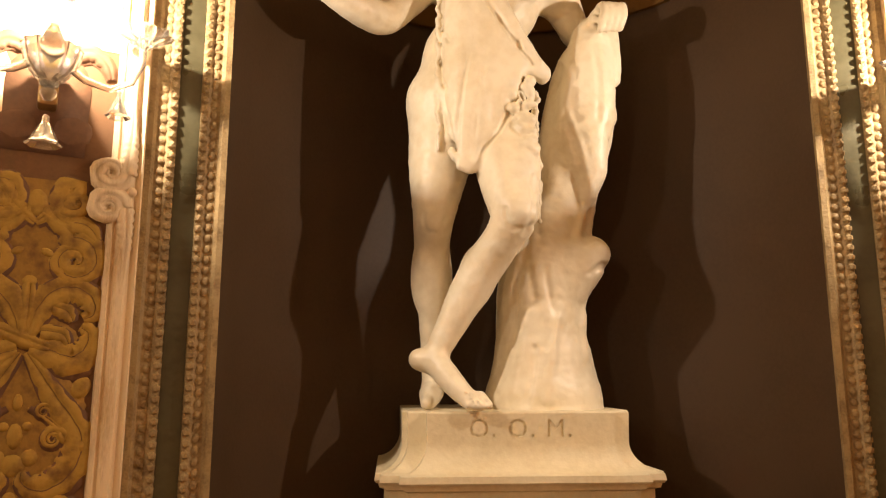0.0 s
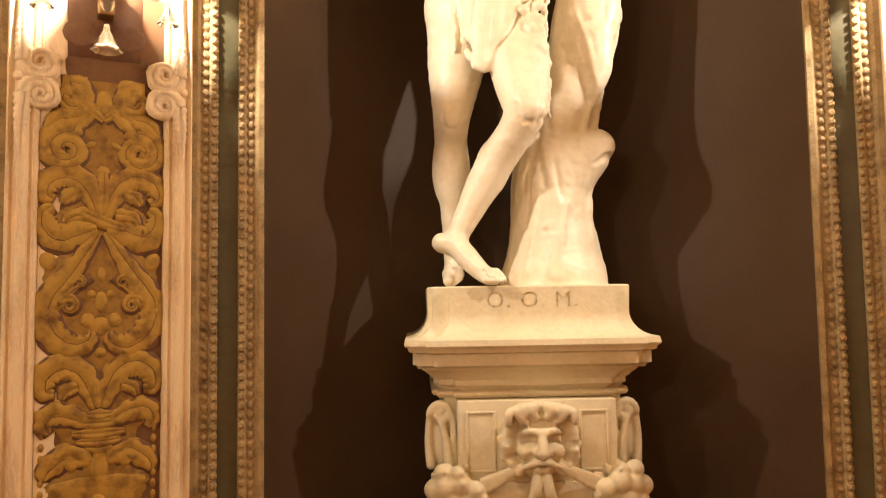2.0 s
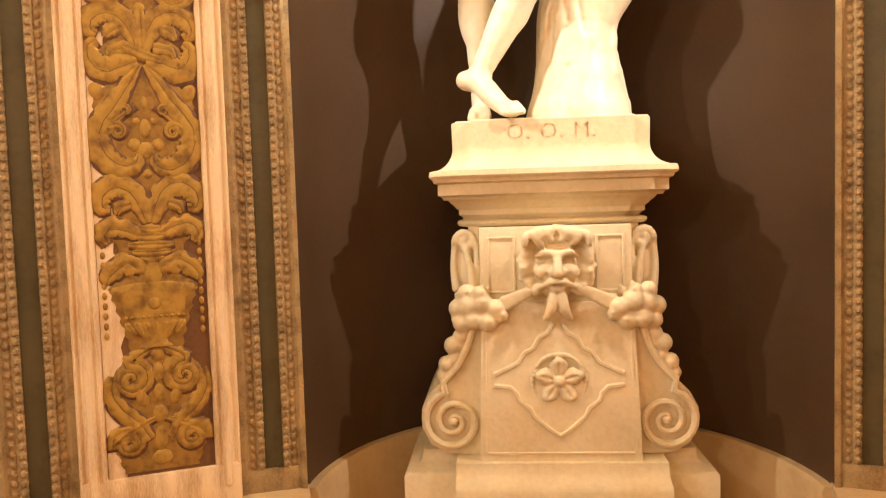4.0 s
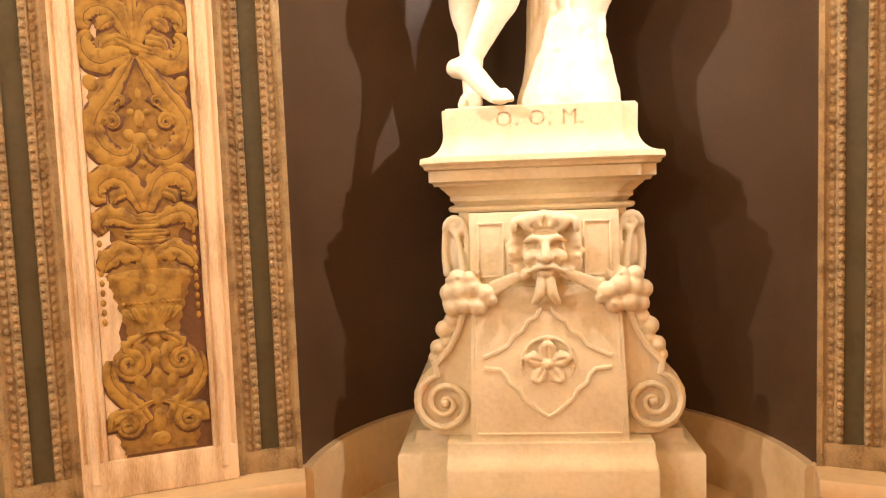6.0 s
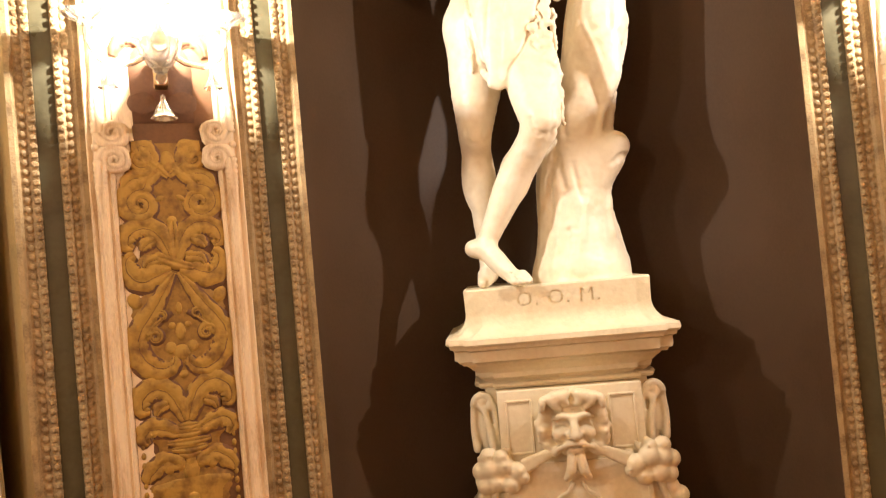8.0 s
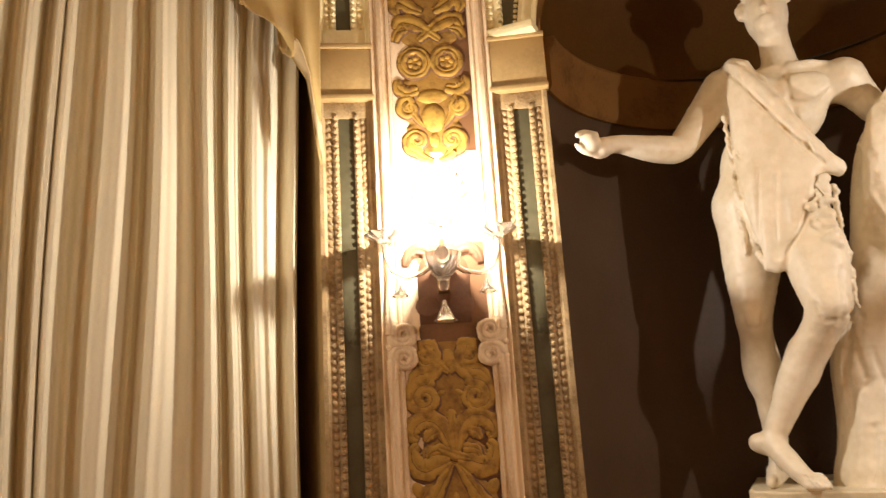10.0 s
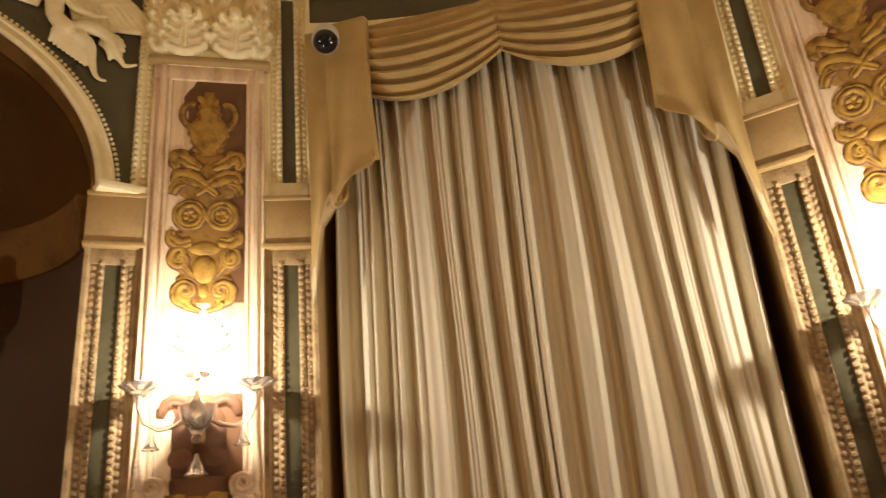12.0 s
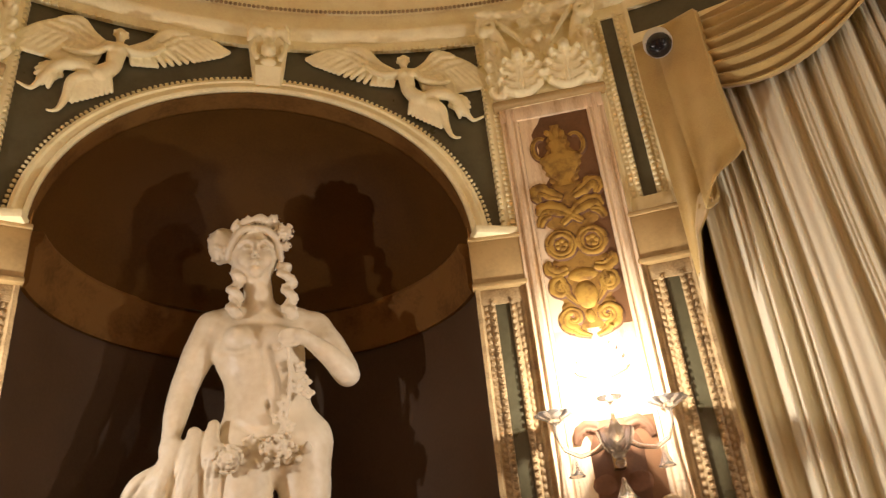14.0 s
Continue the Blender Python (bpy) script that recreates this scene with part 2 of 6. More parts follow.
                count += cross
                for i in range(3):
                    total[..., i] += np.where(cross, st[i] + (f if i == axis else 0), 0)
    used = count > 0
    index = np.full(cells, -1)
    index[used] = np.arange(used.sum())
    where = np.argwhere(used)
    verts = lo + res * (where + total[used] / count[used][:, None])
    faces = []
    for axis in range(3):
        u, v = [(1, 2), (2, 0), (0, 1)][axis]
        sa = [slice(None)] * 3
        sb = [slice(None)] * 3
        sa[axis], sb[axis] = slice(0, -1), slice(1, None)
        cross = inside[tuple(sa)] != inside[tuple(sb)]
        p = np.argwhere(cross)
        p = p[(p[:, u] > 0) & (p[:, v] > 0) & (p[:, u] < cells[u]) & (p[:, v] < cells[v])]
        flip = inside[tuple(p.T)]
        quad = []
        for du, dv in ((1, 1), (0, 1), (0, 0), (1, 0)):
            q = p.copy()
            q[:, u] -= du
            q[:, v] -= dv
            quad.append(index[tuple(q.T)])
        quad = np.stack(quad, 1)
        quad[~flip] = quad[~flip][:, ::-1]
        faces.append(quad)
    faces = np.concatenate(faces)
    for _ in range(polish):
        acc, cnt = np.zeros_like(verts), np.zeros(len(verts))
        for i in range(4):
            np.add.at(acc, faces[:, i], verts[faces[:, (i + 1) % 4]])
            np.add.at(cnt, faces[:, i], 1)
        verts = 0.5 * verts + 0.5 * acc / np.maximum(cnt, 1)[:, None]
    if worn:
        verts = weather(verts, faces, worn)
    me = bpy.data.meshes.new(name)
    me.from_pydata(verts.tolist(), [], faces.tolist())
    me.materials.append(material)
    me.shade_smooth()
    return me


def carved(name, shape, res, material, parent=None, label="", polish=1):
    ob = new(name, carve(shape, res, name, material, polish))
    ob.parent = parent
    return tagged(ob, label=label)


# ---- the room ----
CHORD_N = R * math.cos(radians(16.6))          # where the mouth of a niche lies


def wall_section(name, a0, a1, z0, z1, material, r=R, thick=0.35, label=""):
    bm = arc_band(bmesh.new(), a0, a1, [(r, z0), (r, z1), (r + thick, z1), (r + thick, z0)])
    ob = part(name, bm, material)
    return tagged(ob, label or "plain plastered curved wall of the round room", "wall", kind="structure")


wall_section("wall_south", 225.6, 416.3, 0, 4.6, PLAIN, r=R)
for i, a in enumerate(PILASTERS):
    wall_section("wall_behind_pilaster", a - 8.6, a + 8.6, 0, 4.6, PLAIN, r=R + 0.012)
bm = arc_band(bmesh.new(), 0, 360, [(0.0, -0.1), (3.9, -0.1), (3.9, 0.0), (0.0, 0.0)], step=6)
tagged(part("floor", bm, FLOOR), "polished brown stone floor", "floor", kind="structure")
bm = arc_band(bmesh.new(), 0, 360, [(0.001, 4.72), (2.75, 4.58), (2.75, 4.75), (0.001, 4.85)], step=6)
tagged(part("ceiling", bm, STUCCO), "cream plastered ceiling of the round room", "ceiling", kind="structure")


def niche(name, angle):
    """The shell of a niche: half a drum, its springing band and half a dome."""
    t = thing(name, at(angle), "dark brown painted niche with a half dome and ochre springing band", "niche", kind="structure")
    cy, n = CHORD_N, 40
    bm = bmesh.new()
    rows = []
    for z in np.linspace(SILL, IMPOST + 0.02, 14):
        rows.append([(-0.78 * math.cos(math.pi * k / n), cy + 0.80 * math.sin(math.pi * k / n), z) for k in range(n + 1)])
    grid(bm, rows)
    part("niche_drum", bm, NICHE, t)
    bm = bmesh.new()
    rows = []
    for i in range(17):
        e = math.pi / 2 * i / 16
        r = ARCH * math.cos(e) if i < 16 else 0.002
        y0 = max(math.sqrt(R * R - (WIDE * r) ** 2), cy) + 0.085 * math.sin(e) ** 0.5
        rows.append([(-r * WIDE * math.cos(math.pi * k / n), y0 + (r + 0.01) * 0.92 * math.sin(math.pi * k / n), ARCH_Z - 0.005 + TALL * ARCH * math.sin(e)) for k in range(n + 1)])
    grid(bm, rows)
    part("niche_dome", bm, DOME, t, "half dome in the niche brown with its shade in the colour")
    # the soffit that joins the dome to the curved wall face
    bm = bmesh.new()
    rows = []
    for k in range(n + 1):
        a = math.pi * k / n
        x, z = WIDE * ARCH * math.cos(a), ARCH_Z + TALL * ARCH * math.sin(a)
        wall = math.sqrt(R * R - x * x)
        rows.append([(x, wall - 0.02, z), (x, wall + 0.10, z)])
    grid(bm, rows)
    part("arch_soffit", bm, BAND, t, "umber arch soffit")
    # springing band inside, a swept moulding
    bm = bmesh.new()
    prof = [(0.79, IMPOST), (0.765, IMPOST), (0.755, IMPOST + 0.02), (0.752, IMPOST + 0.15), (0.735, IMPOST + 0.17), (0.728, SPRING - 0.015), (0.735, SPRING), (0.79, SPRING)]
    rows = [[(-r * math.cos(math.pi * k / n), cy + (r + 0.02) * math.sin(math.pi * k / n), z) for r, z in prof] for k in range(n + 1)]
    front = math.sqrt(R * R - 0.79 ** 2) + 0.004
    rows = [[(x, front, z) for x, y, z in rows[0]]] + rows + [[(x, front, z) for x, y, z in rows[-1]]]
    vs = grid(bm, rows, closed=True)
    bm.faces.new(vs[0]), bm.faces.new(list(reversed(vs[-1])))
    part("springing_band", bm, BAND, t, "ochre springing band with its shade darkened into the colour")
    bm = bmesh.new()
    prof = [(0.82, SILL - 0.02), (0.745, SILL - 0.02), (0.745, LEDGE - 0.02), (0.752, LEDGE - 0.006), (0.82, LEDGE - 0.006)]
    rows = [[(-r * math.cos(math.pi * k / n), cy + (r + 0.02) * math.sin(math.pi * k / n), z) for r, z in prof] for k in range(n + 1)]
    vs = grid(bm, rows, closed=True)
    bm.faces.new(vs[0]), bm.faces.new(vs[-1])
    bmesh.ops.recalc_face_normals(bm, faces=bm.faces)
    part("skirting", bm, STONE, t, "yellow marble skirting round the niche")
    bm = bmesh.new()
    low = [(-0.86 * math.cos(math.pi * k / n), cy + 0.88 * math.sin(math.pi * k / n)) for k in range(n + 1)] + [(0.80, cy - 0.14), (0.4, cy - 0.06), (-0.4, cy - 0.06), (-0.80, cy - 0.14)]
    vs = grid(bm, [[(x, y, z) for x, y in low] for z in (0.0, SILL)], closed=True)
    bm.faces.new(vs[1])
    bmesh.ops.recalc_face_normals(bm, faces=bm.faces)
    part("niche_floor", bm, STONE, t, "yellow marble niche floor")
    return t


def spandrels(angle):
    """The wall over a niche: green field, archivolt, borders and keystone."""
    t = thing("arch_wall", at(angle), "green spandrel field with cream stucco archivolt and borders", "wall", kind="structure")
    half = R * math.sin(radians(20.7))
    xs = sorted(set(list(np.linspace(-half, half, 80)) + [-ARCH, ARCH, -ARCH_OUT, ARCH_OUT]))

    def wy(x, off=0.0):
        return math.sqrt(R * R - x * x) - off

    def strip(low, high, off, thick, material, name, xs=xs):
        bm = bmesh.new()
        rows = [[(x, wy(x, off), low(x)), (x, wy(x, off), high(x)), (x, wy(x, off) + thick, high(x)), (x, wy(x, off) + thick, low(x))] for x in xs]
        vs = grid(bm, rows, closed=True)
        bm.faces.new(vs[0]), bm.faces.new(list(reversed(vs[-1])))
        bmesh.ops.recalc_face_normals(bm, faces=bm.faces)
        return part(name, bm, material, t)

    arch = lambda x: ARCH_Z + TALL * math.sqrt(max(ARCH_OUT ** 2 - (x / WIDE) ** 2, 0)) - 0.02
    strip(arch, lambda x: FRIEZE + 0.02, 0.0, 0.06, GREEN, "green_field")
    # archivolt: stepped moulding swept along the arch
    bm = bmesh.new()
    rows = []
    for k in range(61):
        a = math.pi * k / 60
        row = []
        for r, o in ((ARCH, -0.03), (ARCH, 0.03), (ARCH + 0.012, 0.036), (ARCH + 0.018, 0.026), (ARCH + 0.04, 0.026), (ARCH + 0.046, 0.034), (ARCH_OUT - 0.006, 0.03), (ARCH_OUT, 0.012), (ARCH_OUT, -0.03)):
            x = r * WIDE * math.cos(a)
            row.append((x, wy(x, o), ARCH_Z + 0.005 + TALL * r * math.sin(a)))
        rows.append(row)
    grid(bm, rows, closed=True)
    bmesh.ops.recalc_face_normals(bm, faces=bm.faces)
    part("archivolt", bm, STUCCO, t)
    bm = bmesh.new()
    n = 118
    for k in range(n + 1):
        a = math.pi * k / n
        x = (ARCH_OUT + 0.008) * WIDE * math.cos(a)
        m = Matrix.Translation((x, wy(x, 0.012), ARCH_Z + 0.010 + TALL * (ARCH_OUT + 0.008) * math.sin(a))) @ Matrix.Diagonal((0.0085, 0.0085, 0.0085, 1))
        bmesh.ops.create_icosphere(bm, subdivisions=1, radius=1, matrix=m)
    tagged(part("beading", bm, STUCCO, t), kind="stuff")
    # upright and upper borders with small dentils
    for s in (-1, 1):
        x0, x1 = sorted((s * (half - 0.052), s * (half + 0.002)))
        strip(lambda x: SPRING + 0.0, lambda x: FRIEZE, 0.02, 0.05, STUCCO, "side_border", xs=[x0, (x0 + x1) / 2, x1])
        bm = bmesh.new()
        for z in np.arange(SPRING + 0.05, FRIEZE - 0.04, 0.026):
            x = s * (half - 0.056)
            box(bm, x - 0.007, x + 0.007, wy(x, 0.024), wy(x, 0), z, z + 0.016)
            x = s * (half - 0.022)
            box(bm, x - 0.014, x + 0.014, wy(x, 0.027), wy(x, 0.015), z, z + 0.018, 0.004, 1)
        tagged(part("dentil_moulding", bm, STUCCO, t), kind="stuff")
        b = bmesh.new()
        box(b, *sorted((s * 0.78, s * half)), wy(half, 0.035), wy(half, -0.05), SPRING, SPRING + 0.035, 0.006)
        part("border_foot", b, STUCCO, t)
    strip(lambda x: FRIEZE - 0.045, lambda x: FRIEZE + 0.01, 0.022, 0.05, STUCCO, "upper_border")
    bm = bmesh.new()
    for x in np.arange(-half + 0.06, half - 0.05, 0.026):
        box(bm, x, x + 0.016, wy(x, 0.03), wy(x, 0.01), FRIEZE - 0.052, FRIEZE - 0.036)
    tagged(part("dentil_moulding", bm, STUCCO, t), kind="stuff")
    # keystone: a tapered console with a plain carved head
    bm = bmesh.new()
    rows = []
    for z, w, o in ((ARCH_Z + TALL * ARCH + 0.034, 0.060, 0.034), (ARCH_Z + TALL * ARCH + 0.05, 0.062, 0.045), (3.95, 0.066, 0.075), (3.98, 0.070, 0.06), (4.06, 0.078, 0.075), (4.12, 0.086, 0.10), (4.16, 0.09, 0.11)):
        rows.append([(-w, wy(0, -0.05), z), (-w, wy(0, o * 0.6), z), (-w * 0.8, wy(0, o), z), (w * 0.8, wy(0, o), z), (w, wy(0, o * 0.6), z), (w, wy(0, -0.05), z)])
    vs = grid(bm, rows, closed=True)
    bm.faces.new(list(reversed(vs[0]))), bm.faces.new(vs[-1])
    part("keystone", bm, STUCCO, t)
    c, y0 = [], wy(0, 0.07)
    for e in (-1, 1):
        for i in range(4):
            limb(c, (e * 0.01, y0 - 0.02, 4.07 + 0.012 * i, 0.010), (e * (0.03 + 0.012 * i), y0 - 0.035, 4.11 + 0.006 * i, 0.012), (e * (0.05 + 0.012 * i), y0 - 0.02, 4.10 - 0.01 * i, 0.008), k=0.008)
        limb(c, (e * 0.055, y0, 4.06, 0.012), (e * 0.062, y0 - 0.01, 4.02, 0.013), (e * 0.05, y0 - 0.012, 3.985, 0.012), (e * 0.04, y0 - 0.01, 4.0, 0.008), k=0.008)
    lump(c, (0, y0 - 0.015, 4.03), (0.032, 0.03, 0.042), 0.015)
    lump(c, (0, y0 - 0.04, 4.015), (0.012, 0.012, 0.014), 0.008)
    lump(c, (0, y0 - 0.01, 3.965), (0.035, 0.02, 0.018), 0.012)
    lump(c, (0, y0 - 0.04, 4.115), (0.02, 0.018, 0.022), 0.01)
    carved("carved_crown", c, 0.0055, STUCCO, t)
    return t


niche("niche_north", NICHE_N)
niche("niche_west", NICHE_W)
spandrels(NICHE_N)
spandrels(NICHE_W)

# the stepped entablature and the low dado that carry round the seen half
prof = [(R + 0.2, FRIEZE), (R - 0.03, FRIEZE), (R - 0.045, FRIEZE + 0.012), (R - 0.06, FRIEZE + 0.03), (R - 0.06, FRIEZE + 0.045), (R - 0.035, FRIEZE + 0.05),
        (R - 0.035, FRIEZE + 0.15), (R - 0.05, FRIEZE + 0.16), (R - 0.05, FRIEZE + 0.25), (R - 0.075, FRIEZE + 0.27), (R - 0.09, FRIEZE + 0.40), (R - 0.15, FRIEZE + 0.47), (R + 0.2, FRIEZE + 0.47)]
tagged(part("trim_entablature", arc_band(bmesh.new(), 56, 226, prof), STUCCO), "cream stucco entablature with stepped bands", "cornice", kind="structure")
for z, r in ((FRIEZE + 0.155, R - 0.052), (FRIEZE + 0.262, R - 0.075)):
    bm = bmesh.new()
    for a in np.arange(56, 226, 0.42):
        bmesh.ops.create_icosphere(bm, subdivisions=1, radius=0.009, matrix=Matrix.Translation((r * math.cos(radians(a)), r * math.sin(radians(a)), z)))
    tagged(part("gilt_bead_course", bm, GOLD), "worn gilt bead course of the entablature", "trim", kind="stuff")
prof = [(R + 0.3, 0), (R - 0.11, 0), (R - 0.11, LEDGE - 0.06), (R - 0.14, LEDGE - 0.045), (R - 0.14, LEDGE - 0.012), (R - 0.13, LEDGE), (R + 0.3, LEDGE)]
for a0, a1 in ((56.2, 73.55), (106.45, 123.7), (158.2, 175.45), (208.35, 225.7)):
    tagged(part("dado", arc_band(bmesh.new(), a0, a1, prof), STONE), "low yellow marble dado ledge", "dado", kind="structure")


# ---- the capital, carved once ----
def acanthus(s, x, y, z, h, w, out):
    """A broad leaf: a midrib that curls forward at the tip, with lobes that fan upward and outward."""
    lump(s, (x, y + 0.006, z + h * 0.45), (w * 0.95, 0.030 + out * 0.25, h * 0.56), k=0.014)
    limb(s, (x, y - 0.010, z + h * 0.2, 0.012), (x, y - 0.018 - out * 0.35, z + h * 0.7, 0.016), (x, y - out * 1.0, z + h * 0.98, 0.024), (x, y - out * 1.25, z + h * 0.88, 0.018), k=0.016)
    lobes = ((0.08, 0.95), (0.32, 1.10), (0.56, 1.00), (0.80, 0.70))
    for e in (-1, 1):
        for f, q in lobes:
            limb(s, (x + e * w * q * 0.45, y - 0.014 - out * 0.3 * f, z + h * (f - 0.03), 0.020), (x + e * w * q, y - 0.018 - out * 0.6 * f, z + h * (f + 0.09), 0.020), k=0.016)
            lump(s, (x + e * w * q * 1.02, y - 0.034 - out * 0.7 * f, z + h * (f + 0.09)), 0.011, k=0.004)
            groove(s, (x + e * w * q * 0.3, z + h * (f - 0.01), 0.002), (x + e * w * q * 0.85, z + h * (f + 0.08), 0.003), k=0.003)
            groove(s, (x + e * w * q * 0.75, z + h * (f + 0.19), 0.006), (x + e * w * q, z + h * (f + 0.21), 0.008), k=0.004)
    groove(s, (x - 0.008, z + 0.01, 0.003), (x - 0.008, z + h * 0.7, 0.003), k=0.004)
    groove(s, (x + 0.008, z + 0.01, 0.003), (x + 0.008, z + h * 0.7, 0.003), k=0.004)


def spiral(cx, cz, r, turns, start, hand=1, n=28, shrink=0.16):
    for i in range(n + 1):
        f = i / n
        a = start + hand * 2 * math.pi * turns * f
        q = r * (1 - (1 - shrink) * f)
        yield cx + q * math.cos(a), cz + q * math.sin(a), f


def capital_mesh():
    s, y = [], R - 0.06
    for z, w in ((3.74, 0.185), (3.86, 0.188), (3.98, 0.195), (4.08, 0.205)):
        for x in np.linspace(-w, w, 9):
            stroke(s, (x, y + 0.025, z - 0.02), (x, y + 0.025, z + 0.08), 0.03, k=0.03)
    for x in (-0.098, 0.098):
        acanthus(s, x, y - 0.016, 3.735, 0.165, 0.075, 0.07)
    acanthus(s, 0.0, y + 0.002, 3.80, 0.20, 0.060, 0.06)
    for e in (-1, 1):
        acanthus(s, e * 0.192, y + 0.004, 3.74, 0.25, 0.034, 0.05)
        limb(s, (e * 0.150, y + 0.0, 3.86, 0.014), (e * 0.150, y - 0.02, 3.97, 0.020), (e * 0.185, y - 0.05, 4.06, 0.026), (e * 0.225, y - 0.08, 4.05, 0.024), k=0.014)
        pts = [(e * x, y - 0.075, z) for x, z, f in spiral(0.205, 4.085, 0.048, 1.5, math.pi * 0.6, -1)]
        for i, (p, q) in enumerate(zip(pts, pts[1:])):
            stroke(s, p, q, 0.013 - 0.005 * i / 28, k=0.006)
        limb(s, (e * 0.05, y - 0.03, 3.98, 0.010), (e * 0.11, y - 0.05, 4.05, 0.012), (e * 0.175, y - 0.055, 4.125, 0.012), k=0.012)
        pts = [(e * x, y - 0.045, z) for x, z, f in spiral(0.05, 4.085, 0.026, 1.2, math.pi * 0.2, 1, 18)]
        for p, q in zip(pts, pts[1:]):
            stroke(s, p, q, 0.008, k=0.005)
    for x in np.linspace(-0.235, 0.235, 16):
        stroke(s, (x, y - 0.045 - 0.05 * (x / 0.235) ** 2, 4.145), (x + 0.02 * (x < 0.23), y - 0.045 - 0.05 * (x / 0.235) ** 2, 4.145), 0.018, k=0.01)
        stroke(s, (x, y - 0.01, 4.135), (x, y + 0.03, 4.15), 0.03, k=0.02)
    for a in range(6):
        c, q = math.cos(a * math.pi / 3), math.sin(a * math.pi / 3)
        lump(s, (0.028 * c, y - 0.07, 4.15 + 0.028 * q), (0.018, 0.014, 0.018), k=0.008)
    lump(s, (0, y - 0.08, 4.15), 0.014, k=0.006)
    return carve(s, 0.005, "capital", STUCCO, worn=0.0012)


CAPITAL = capital_mesh()


# ---- painted grotesque of the pilaster panels, as low relief ----
FULL = 1.52
UNDER = []


def ribbon(bm, pts, widths, y, rise=0.008):
    """A domed band along points (x, z) with a width at each, lying on the plane y."""
    if len(pts) < 12 and len(pts) > 2:
        stops = [np.array((*p, widths[i] if hasattr(widths, "__len__") else widths)) for i, p in enumerate(pts)]
        fine = []
        for i in range(len(stops) - 1):
            a, b, c, d = stops[max(i - 1, 0)], stops[i], stops[i + 1], stops[min(i + 2, len(stops) - 1)]
            for f in (0, 0.2, 0.4, 0.6, 0.8):
                fine.append(0.5 * (2 * b + (c - a) * f + (2 * a - 5 * b + 4 * c - d) * f * f + (3 * b - a - 3 * c + d) * f ** 3))
        fine.append(stops[-1])
        pts, widths = [(float(q[0]), float(q[1])) for q in fine], [max(float(q[2]), 0.003) for q in fine]
    n = len(pts)
    rows = []
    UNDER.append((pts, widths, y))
    for i, (x, z) in enumerate(pts):
        a, b = pts[max(i - 1, 0)], pts[min(i + 1, n - 1)]
        tx, tz = b[0] - a[0], b[1] - a[1]
        q = math.hypot(tx, tz) or 1
        nx, nz = -tz / q, tx / q
        w = (widths[i] if hasattr(widths, "__len__") else widths) * FULL
        w *= 0.92 + 0.30 * abs(math.sin(0.9 * i)) if w > 0.013 else 1.0
        h = min(rise, w * 0.6)
        rows.append([(x + nx * w * u, y - h * v, z + nz * w * u) for u, v in ((-1, -0.6), (-0.85, 0.4), (-0.45, 0.9), (0.0, 1.0), (0.16, 0.4), (0.34, 0.95), (0.85, 0.4), (1, -0.6))])
    grid(bm, rows)


def curl(bm, cx, cz, r, turns, start, hand, w, y, tail=None, rise=0.008):
    pts = [(x, z) for x, z, f in spiral(cx, cz, r, turns, start, hand, 26)]
    widths = [w * (1 - 0.55 * i / 26) for i in range(27)]
    if tail:
        m = 10
        p0 = pts[0]
        head = [(tail[0] + (p0[0] - tail[0]) * (i / m), tail[1] + (p0[1] - tail[1]) * (i / m) ) for i in range(m)]
        head = [(x + 0.012 * math.sin(math.pi * i / m) * (1 if cx > 0 else -1), z) for i, (x, z) in enumerate(head)]
        pts, widths = head + pts, [w * (0.35 + 0.65 * i / m) for i in range(m)] + widths
    ribbon(bm, pts, widths, y, rise)


def blob(bm, x, z, rx, rz, y, rise=0.008, turn=0.0):
    m = Matrix.Translation((x, y, z)) @ pose(0, 0, 0, 0, turn, 0) @ Matrix.Diagonal((rx, rise, rz, 1))
    bmesh.ops.create_icosphere(bm, subdivisions=2, radius=1, matrix=m)


